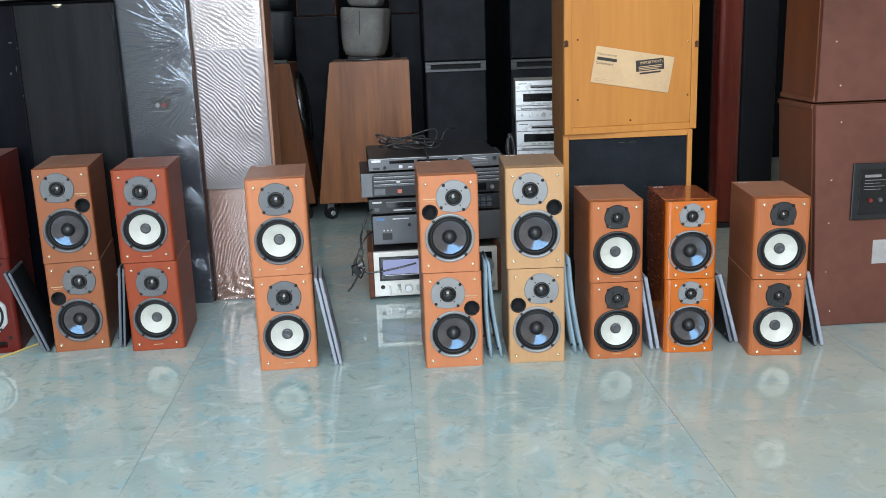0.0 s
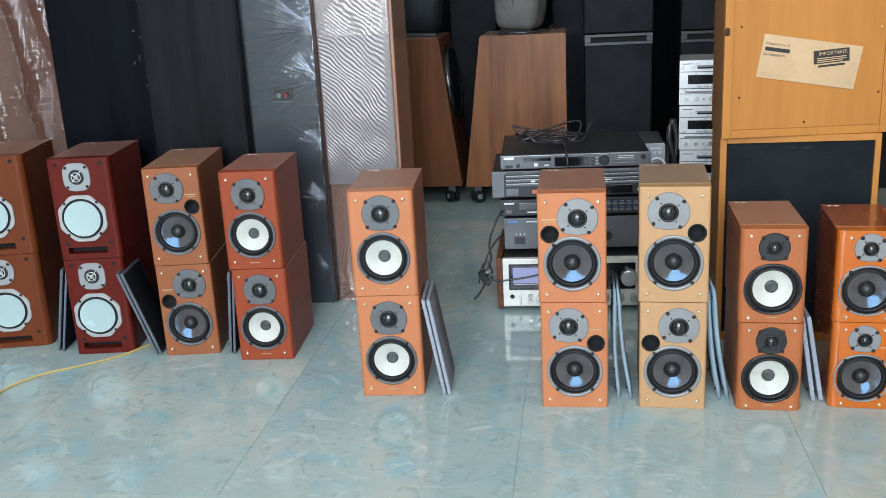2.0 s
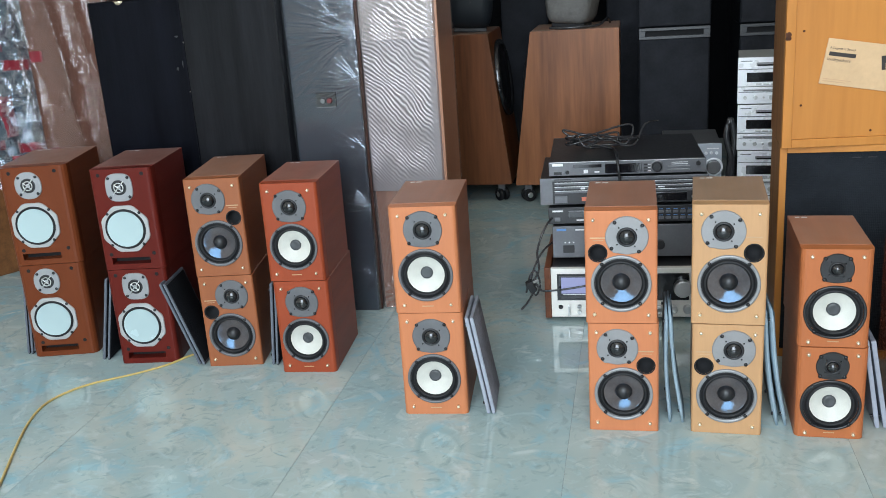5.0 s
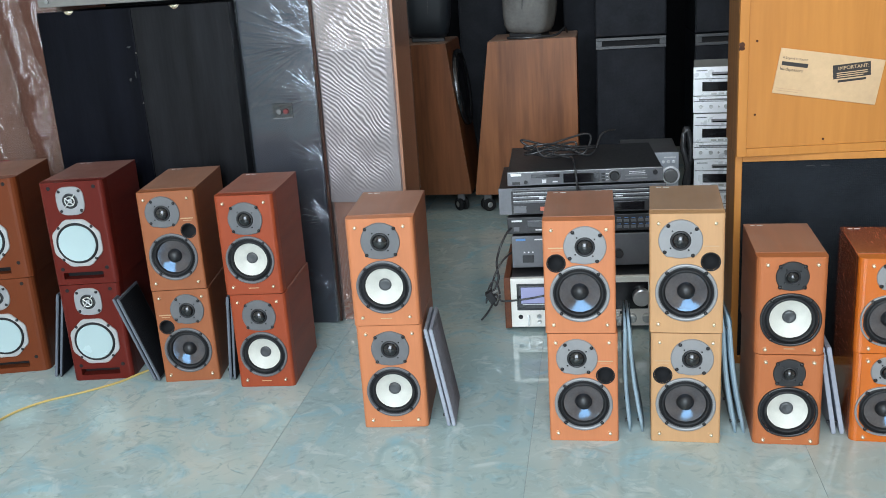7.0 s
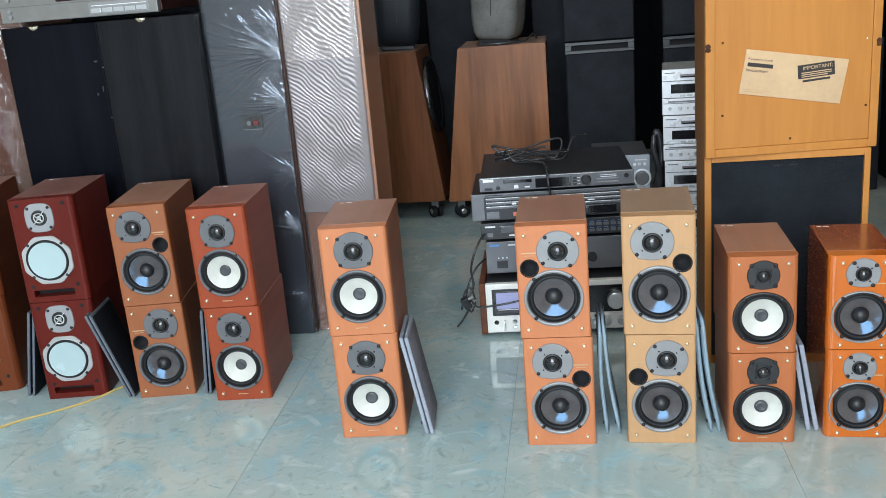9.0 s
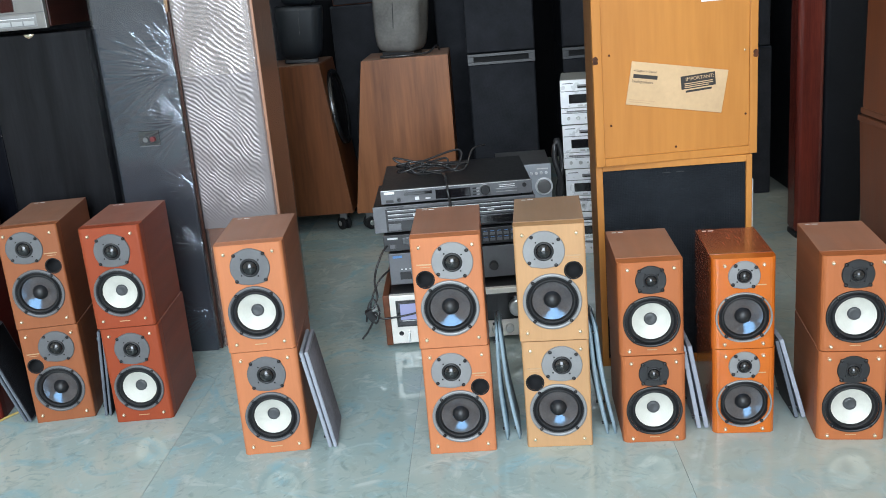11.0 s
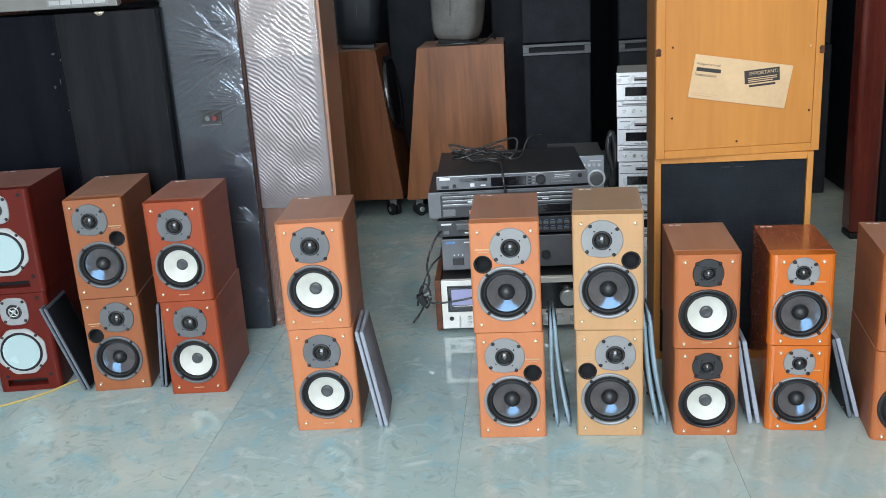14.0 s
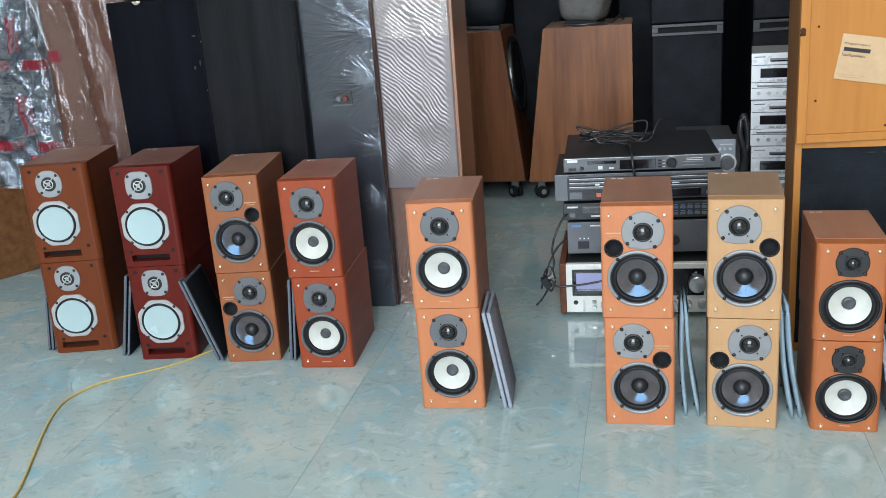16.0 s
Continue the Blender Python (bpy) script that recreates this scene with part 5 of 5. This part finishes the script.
for x0, x1, turn in ((-1.036, -0.7485, 0), (-0.7475, -0.458, 0)):
    ash = thing("floor_speaker", pose((x0 + x1) / 2, 0.632, 0, 0, 0, turn), "tall black ash loudspeaker cabinet standing with its back turned", "loudspeaker", "black ash pair")
    w = x1 - x0
    part("cabinet", box(-w / 2, w / 2, 0.0, 0.36, 0.0, 0.970, 0.002, seg=2), M_ASH if x0 < -0.8 else M_ASH_SHEEN, ash)
    part("plinth", box(-w / 2 + 0.01, w / 2 - 0.01, 0.01, 0.35, -0.0, 0.004), M_BLACK, ash)
    if x0 < -0.8:
        for cz, ch in ((0.842, 0.004), (0.700, 0.003)):
            part("chip", box(w / 2 - 0.003, w / 2 - 0.0002, -0.0006, 0.002, cz, cz + ch, 0.0004), M_CHIP, ash, "bare chip in the black edge")
        for cx, cz, cw, ch in ((-0.020, 0.862, 0.012, 0.006), (-0.012, 0.785, 0.004, 0.020), (-0.030, 0.770, 0.007, 0.010)):
            part("scuff", plate([(w / 2 + cx + cw * (math.cos(a) + 0.4 * math.sin(3 * a)) / 2, cz + ch * (math.sin(a) + 0.3 * math.cos(2 * a)) / 2) for a in (0.0, 0.9, 1.8, 2.7, 3.6, 4.5, 5.4)], -0.0003, 0.0005, 0.0002), M_SCUFF, ash, "pale scuff")
M_AMP_SIDE = wood("dark_amp_veneer", (0.045, 0.014, 0.010), (0.016, 0.006, 0.005), 0.3, "y", 8)
M_AMP_DISPLAY = material("red_tinted_display", (0.030, 0.006, 0.006), 0.12, 0, 0.1)
cd = thing("silver_amplifier", pose(-1.006, 0.600, 0.970), "silver-faced amplifier standing on the black ash cabinets", "amplifier")
part("casing", box(0.006, 0.464, 0.02, 0.32, 0.018, 0.150, 0.002), M_AMP_SIDE, cd)
M_AMP = material("dull_silver", (0.21, 0.205, 0.195), 0.35, 0.4, 0.06, 25)
part("faceplate", box(0.0, 0.460, 0.0, 0.0195, 0.014, 0.150, 0.002), M_AMP, cd)
panel(cd, "display", 0.17, 0.38, 0.062, 0.110, M_AMP_DISPLAY, 0.002)
panel(cd, "black_window", 0.060, 0.15, 0.078, 0.120, M_DISPLAY, 0.002)
panel(cd, "groove", 0.0, 0.46, 0.056, 0.0575, M_DECK_GREY, 0.0008)
panel(cd, "button_surround", 0.262, 0.436, 0.020, 0.052, M_SILVER, 0.0012)
for k in range(5):
    panel(cd, "button", 0.268 + 0.033 * k, 0.297 + 0.033 * k, 0.024, 0.036, M_ALU, 0.004)
panel(cd, "print_line", 0.270, 0.430, 0.042, 0.044, M_WHITE_PRINT, 0.0016)
for k, z in enumerate((0.03, 0.045, 0.075, 0.10)):
    knob(cd, 0.030, z, 0.006, M_SILVER, 0, 0.006)
for fx in (0.07, 0.39):
    for fy in (0.05, 0.28):
        foot = lathe([(0, -0.014), (0.012, -0.014), (0.018, -0.011), (0.022, -0.005), (0.023, 0.0), (0, 0.0)], 0, 0, 22)
        bmesh.ops.transform(foot, matrix=Matrix.Translation((fx, fy, 0.0)) @ Matrix.Rotation(radians(90), 4, "X"), verts=foot.verts)
        part("foot", foot, M_BRASS, cd)

# ---- film-wrapped cabinets ----


def rippled(x0, x1, z0, z1, y, depth, nx, nz, wave, seed):
    """A sheet of packing film in the xz plane that ripples by wave(x, z) metres and wraps back at both edges."""
    bm = bmesh.new()
    rows = []
    for j in range(nz + 1):
        v = z0 + (z1 - z0) * j / nz
        row = []
        for i in range(nx + 1):
            u = x0 + (x1 - x0) * i / nx
            edge = min(i, nx - i) / 3.0
            row.append(bm.verts.new((u, y - 0.002 - wave(u, v, seed) * min(1.0, edge + 0.25), v)))
        row.insert(0, bm.verts.new((x0 - 0.004, y + depth, v)))
        row.append(bm.verts.new((x1 + 0.004, y + depth, v)))
        rows.append(row)
    for a, b in zip(rows, rows[1:]):
        for k in range(len(a) - 1):
            bm.faces.new((a[k], a[k + 1], b[k + 1], b[k]))
    bmesh.ops.recalc_face_normals(bm, faces=bm.faces)
    return bm


def fan_ripple(u, v, seed):
    """Shrunk film: fine wavering ripples that run down to the right, steeper towards the base, and stop short of a smooth margin."""
    p = Vector((u * 7, v * 5, seed))
    warp = noise.noise(p) * 2.2 + noise.noise(p * 2.6) * 1.3 + noise.noise(p * 8) * 0.4
    s = math.sin(v * 440 + (u + 0.13) * 440 * (0.70 + 1.3 * max(0.0, 0.85 - v)) + warp * 4.8)
    margin = min(1.0, max(0.06, (-0.036 - u) / 0.010)) * min(1.0, max(0.25, (v - 0.36) / 0.10))
    gaps = max(0.45, 0.9 + 0.9 * noise.noise(p * 2.4))
    return 0.00034 * (1 + s) * gaps * margin + 0.0001 * (1 - abs(noise.noise(Vector((u * 5, v * 2.5, seed + 3))))) ** 5


GATHERS = ((-0.275, 0.840, 0.115, 0.034, 1.7), (-0.270, 0.915, 0.035, 0.05, 1.3), (-0.270, 0.700, 0.055, 0.05, 1.6), (-0.262, 0.50, 0.03, 0.07, 1.0), (-0.270, 0.33, 0.07, 0.06, 1.4), (-0.285, 0.12, 0.07, 0.12, 1.3))


def upright_ripple(u, v, seed):
    """Slack film: long ripples that lean down to the left, and a crumpled hem."""
    p = Vector((u * 8, v * 5, seed))
    warp = noise.noise(p) * 2.2 + noise.noise(p * 2.7) * 1.0
    s = math.sin(u * 560 - v * 240 + warp * 6.0)
    hem = max(0.0, 1 - v / 0.13)
    knots = (1 - abs(noise.noise(Vector((u * 30, v * 45, seed + 5))))) ** 4
    return 0.00024 * (1 + s) * max(0.2, 0.7 + 1.1 * noise.noise(p * 2)) + 0.006 * hem * knots


def crumple(u, v, seed):
    """Taut film: straight creases that fan out to the left from gathers along the right-hand edge."""
    total = 0.02 * max(0.0, noise.noise(Vector((u * 9, v * 7, seed + 50))))
    for gu, gv, su, sv, weight in GATHERS:
        du, dv = u - (gu + 0.035), v - gv
        reach = math.hypot(du, dv)
        length = 0.045 + 0.9 * su
        if reach > 2.2 * length:
            continue
        turn = math.atan2(dv, -du)
        ridge = 1 - abs(noise.noise(Vector((turn * 6.5 + 40 * gv, reach * 5, seed))))
        fine = 1 - abs(noise.noise(Vector((turn * 13 + 90 * gv, reach * 8, seed + 9))))
        fade = math.exp(-(reach / length) ** 2) * min(1.0, reach / 0.02) * max(0.04, math.cos(turn * 1.15)) ** 1.5
        total += weight * fade * (0.9 * ridge ** 8 + 0.55 * fine ** 9)
    edge = math.exp(-((u + 0.243) / 0.022) ** 2)
    knots = (1 - abs(noise.noise(Vector((u * 40 + v * 12, v * 46, seed + 5))))) ** 6
    return 0.0037 * total + 0.0022 * edge * knots * max(0.0, 0.35 + noise.noise(Vector((3, v * 6, seed + 2))))


def long_folds(u, v, seed):
    """Loose film in long upright folds with small bubbles of slack."""
    lean = u + 0.16 * v + 0.03 * noise.noise(Vector((u * 4, v * 3, seed + 30)))
    a = 1 - abs(noise.noise(Vector((lean * 8, v * 0.8, seed))))
    b = 1 - abs(noise.noise(Vector((lean * 26, v * 5, seed + 4))))
    c = 1 - abs(noise.noise(Vector((u * 45, v * 40, seed + 9))))
    slack = max(0.0, noise.noise(Vector((u * 7, v * 5, seed + 14))) + 0.15)
    return 0.045 * a ** 12 + slack * (0.022 * b ** 6 + 0.010 * c ** 4)


def heavy_crumple(u, v, seed):
    p = Vector((u * 6, v * 4, seed))
    a = 1 - abs(noise.noise(p))
    b = 1 - abs(noise.noise(Vector((u * 17, v * 12, seed + 4))))
    c = 1 - abs(noise.noise(Vector((u * 40, v * 36, seed + 9))))
    return 0.034 * a ** 4 + 0.020 * b ** 4 + 0.007 * c ** 3


M_FILM_BLACK = film("clear_film", (0.27, 0.285, 0.315), 0.68, 0.14, 0.04, 0.0, 0.9)
M_FILM_SILVER = film("milky_film", (0.315, 0.272, 0.272), 0.45, 0.28, 0.05, 0.0, 0.25)
M_FILM_BRIGHT = film("bright_milky_film", (0.375, 0.325, 0.312), 0.40, 0.24, 0.05, 0.0, 0.3)
M_FILM_SIDE = film("thin_side_film", (0.46, 0.38, 0.34), 0.74, 0.18, 0.04, 0.0, 0.5)
M_FILM_PINK = film("pink_film", (0.50, 0.37, 0.33), 0.50, 0.16, 0.05, 0.0, 0.6)
M_BUBBLE = film("bubble_film", (0.44, 0.50, 0.58), 0.62, 0.06, 0.5, 105, 0.92)
M_BUBBLE_CLEAR = film("bubble_film_clear", (0.42, 0.40, 0.41), 0.80, 0.06, 0.35, 120, 0.9)
M_SLATE = material("slate_cabinet", (0.042, 0.050, 0.068), 0.5, vary=0.12, scale=4)
M_PALE_CLOTH = woven("pale_grille_cloth", (0.22, 0.212, 0.222), 300)
M_WRAP_WOOD = wood("wrapped_wood", (0.33, 0.145, 0.085), (0.24, 0.10, 0.058), 0.3, "z", 5)
M_WRAP_EDGE = wood("wrapped_edge", (0.36, 0.19, 0.122), (0.27, 0.13, 0.08), 0.3, "z", 5)
M_EDGE_WOOD = wood("edge_wood", (0.055, 0.024, 0.018), (0.03, 0.014, 0.011), 0.22, "z", 5, 0.4)
M_BROWN_VENEER = wood("brown_veneer", (0.15, 0.062, 0.040), (0.09, 0.036, 0.022), 0.4, "z", 5)
M_TAPE = material("red_tape", (0.21, 0.010, 0.022), 0.3, vary=0.2, scale=30)

dark_wrap = thing("wrapped_speaker", pose(0, -0.02, 0), "dark slate loudspeaker cabinet wrapped in clear film", "loudspeaker", "film-wrapped cabinets")
part("cabinet", box(-0.452, -0.246, 0.695, 1.02, 0.0, 1.30, 0.004), M_SLATE, dark_wrap)
part("film_wrap", rippled(-0.456, -0.241, 0.003, 1.305, 0.692, 0.32, 170, 900, crumple, 3), M_FILM_BLACK, dark_wrap, "crumpled clear film", smooth=True)
term = part("terminal_plate", box(-0.378, -0.318, 0.6905, 0.6948, 0.634, 0.678, 0.001), M_BLACK, dark_wrap)
for x, mat in ((-0.356, M_DECK_PALE), (-0.336, material("red_terminal", (0.16, 0.02, 0.02), 0.4))):
    part("binding_post", lathe([(0, 0.680), (0.007, 0.680), (0.008, 0.686), (0.008, 0.6905)], x, 0.655, 14), mat, term)

part("print_line", box(-0.378, -0.318, 0.6890, 0.6904, 0.6345, 0.6370), M_DECK_PALE, term)
pale_wrap = thing("wrapped_speaker", pose(0, 0, 0), "pale grey-fronted wooden loudspeaker wrapped in rippled film", "loudspeaker", "film-wrapped cabinets")
part("cabinet", box(-0.232, -0.022, 0.705, 0.98, 0.0, 1.30, 0.004), M_WRAP_WOOD, pale_wrap)
part("grille", box(-0.228, -0.026, 0.694, 0.7045, 0.375, 1.29, 0.003), M_PALE_CLOTH, pale_wrap, "pale grey cloth grille")
part("film_wrap", rippled(-0.234, -0.020, 0.378, 0.822, 0.691, 0.006, 140, 340, fan_ripple, 7), M_FILM_SILVER, pale_wrap, "milky film in fine ripples", smooth=True)
part("upper_film", rippled(-0.2345, -0.0195, 0.818, 1.305, 0.6895, 0.006, 140, 360, fan_ripple, 7), M_FILM_BRIGHT, pale_wrap, "doubled milky film in bright ripples", smooth=True)
part("front_edge", box(-0.0215, -0.0085, 0.6955, 0.7045, 0.003, 1.30, 0.002), M_WRAP_EDGE, pale_wrap, "pale orange-brown wooden edge")
part("wooden_edge", box(-0.2455, -0.2350, 0.6820, 0.6880, 0.003, 1.30, 0.002), M_EDGE_WOOD, pale_wrap, "dark brown wooden edge")
part("lower_film", rippled(-0.236, -0.018, 0.003, 0.377, 0.702, 0.006, 110, 150, upright_ripple, 11), M_FILM_PINK, pale_wrap, "pinkish film round the base", smooth=True)

side_film = part("side_film", rippled(0.0, 0.27, 0.003, 1.30, 0.0, 0.003, 26, 260, lambda u, v, k: 0.35 * crumple(u * 0.5 - 0.32, v * 1.3, k) + 0.0006 * (1 + math.sin(v * 300 + u * 260)) * max(0.0, noise.noise(Vector((u * 9, v * 6, k)))), 15), M_FILM_SIDE, pale_wrap, "clear film over the wooden side", smooth=True)
side_film.matrix_basis = pose(-0.0205, 0.708, 0, 0, 0, 90)
M_BROWN_PAPER = material("brown_paper", (0.36, 0.21, 0.115), 0.8, vary=0.15, scale=14, bump=0.4, bump_scale=40)
scrap = thing("brown_paper", pose(-0.285, 0.680, 1.06), "torn brown paper taped over the wrapped cabinet", "paper")
edge = [(-0.048, 0.10), (-0.052, 0.02), (-0.045, -0.035), (-0.030, -0.065), (-0.018, -0.082), (0.004, -0.084), (0.030, -0.077), (0.046, -0.060), (0.050, 0.0), (0.052, 0.10)]
part("sheet", plate(edge, -0.003, 0.0, 0.0006), M_BROWN_PAPER, scrap)

# ---- far left: low chest and bubble-wrapped cabinets ----
M_CHEST = wood("brown_chest", (0.20, 0.085, 0.030), (0.10, 0.04, 0.015), 0.45, "x", 5)
chest = thing("wooden_chest", pose(-1.772, 1.035, 0, 0, 0, -31), "low brown wooden chest under the bubble-wrapped cabinet", "chest")
part("body", box(-0.75, 0.0, -0.40, 0.35, 0.0, 0.325, 0.004), M_CHEST, chest)
part("lid", box(-0.755, 0.004, -0.404, 0.354, 0.3255, 0.338, 0.003), M_CHEST, chest)

bub = thing("wrapped_cabinet", pose(-1.40, 0.93, 0.340, 0, 0, -8), "cabinet wrapped in silvery bubble film with red tape", "wrapped cabinet")
part("cabinet", box(-0.75, -0.02, 0.03, 0.45, 0.0, 1.25, 0.01), M_SLATE, bub)
part("bubble_wrap", rippled(-0.77, 0.0, 0.0, 1.27, 0.02, 0.42, 130, 220, heavy_crumple, 5), M_BUBBLE, bub, "crumpled bubble film", smooth=True)
for z in (0.14, 0.42, 0.72):
    for x0, x1 in ((-0.76, -0.60), (-0.55, -0.44), (-0.40, -0.27), (-0.20, -0.03)):
        part("tape", rippled(x0, x1, z, z + 0.034, 0.0185, 0.002, 16, 4, lambda u, v, s: heavy_crumple(u, v, 5), 5), M_TAPE, bub, "red packing tape", smooth=True)
for x in (-0.235, -0.50):
    for z0, z1 in ((0.02, 0.12), (0.19, 0.33), (0.48, 0.60), (0.66, 0.71), (0.80, 0.98), (1.05, 1.25)):
        part("tape", rippled(x, x + 0.034, z0, z1, 0.0180, 0.002, 6, 14, lambda u, v, s: heavy_crumple(u, v, 5), 5), M_TAPE, bub, "red packing tape", smooth=True)

wrapped = thing("wrapped_cabinet", pose(-1.42, 0.84, 0.0, 0, 0, 4), "brown cabinet wrapped in clear bubble film", "wrapped cabinet")
part("cabinet", box(0.0, 0.30, 0.03, 0.40, 0.0, 1.45, 0.006), M_BROWN_VENEER, wrapped)
part("bubble_wrap", rippled(-0.03, 0.335, 0.003, 1.46, 0.02, 0.38, 90, 260, long_folds, 9), M_BUBBLE_CLEAR, wrapped, "loose clear bubble film", smooth=True)
for z in (0.47, 0.79):
    part("tape", rippled(0.012, 0.05, z, z + 0.035, 0.0185, 0.002, 12, 4, lambda u, v, s: long_folds(u, v, 9), 9), M_TAPE, wrapped, "red packing tape", smooth=True)

# ---- floor tiles ----
floor = tagged(link("floor", box(X0 - 0.1, X1 + 0.1, SHOPFRONT_Y - 0.1, Y1 + 0.1, -0.03, -0.0015), M_GROUT), "polished marble-look tiles with fine dark joints", "floor", "", "structure")
TILE, LONG = 0.585, 1.17
one = box(-TILE / 2 + 0.0004, TILE / 2 - 0.0004, -LONG / 2 + 0.0002, LONG / 2 - 0.0002, -0.0013, 0.0, 0.0001, seg=1)
tile_mesh = bpy.data.meshes.new("tile")
one.to_mesh(tile_mesh)
one.free()
tile_mesh.materials.append(M_TILE)
warm_lit_mesh, half_warm_mesh = tile_mesh.copy(), tile_mesh.copy()
warm_lit_mesh.materials[0], half_warm_mesh.materials[0] = M_TILE_WARM_LIT, M_TILE_HALF_WARM
# Columns to the right get the tiles with warm light in their colour.
for i in range(-6, 7):
    for j in range(-6, 4):
        x, y = -0.198 + TILE * (i + 0.5), 0.70 + LONG * (j + 0.5)
        if X0 - 0.25 < x < X1 + 0.25 and SHOPFRONT_Y - 0.5 < y < Y1 + 0.5:
            tile = new("tile", warm_lit_mesh if i > 1 else half_warm_mesh if i == 1 else tile_mesh)
            tile.parent = floor
            tile.location = (x, y, 0)
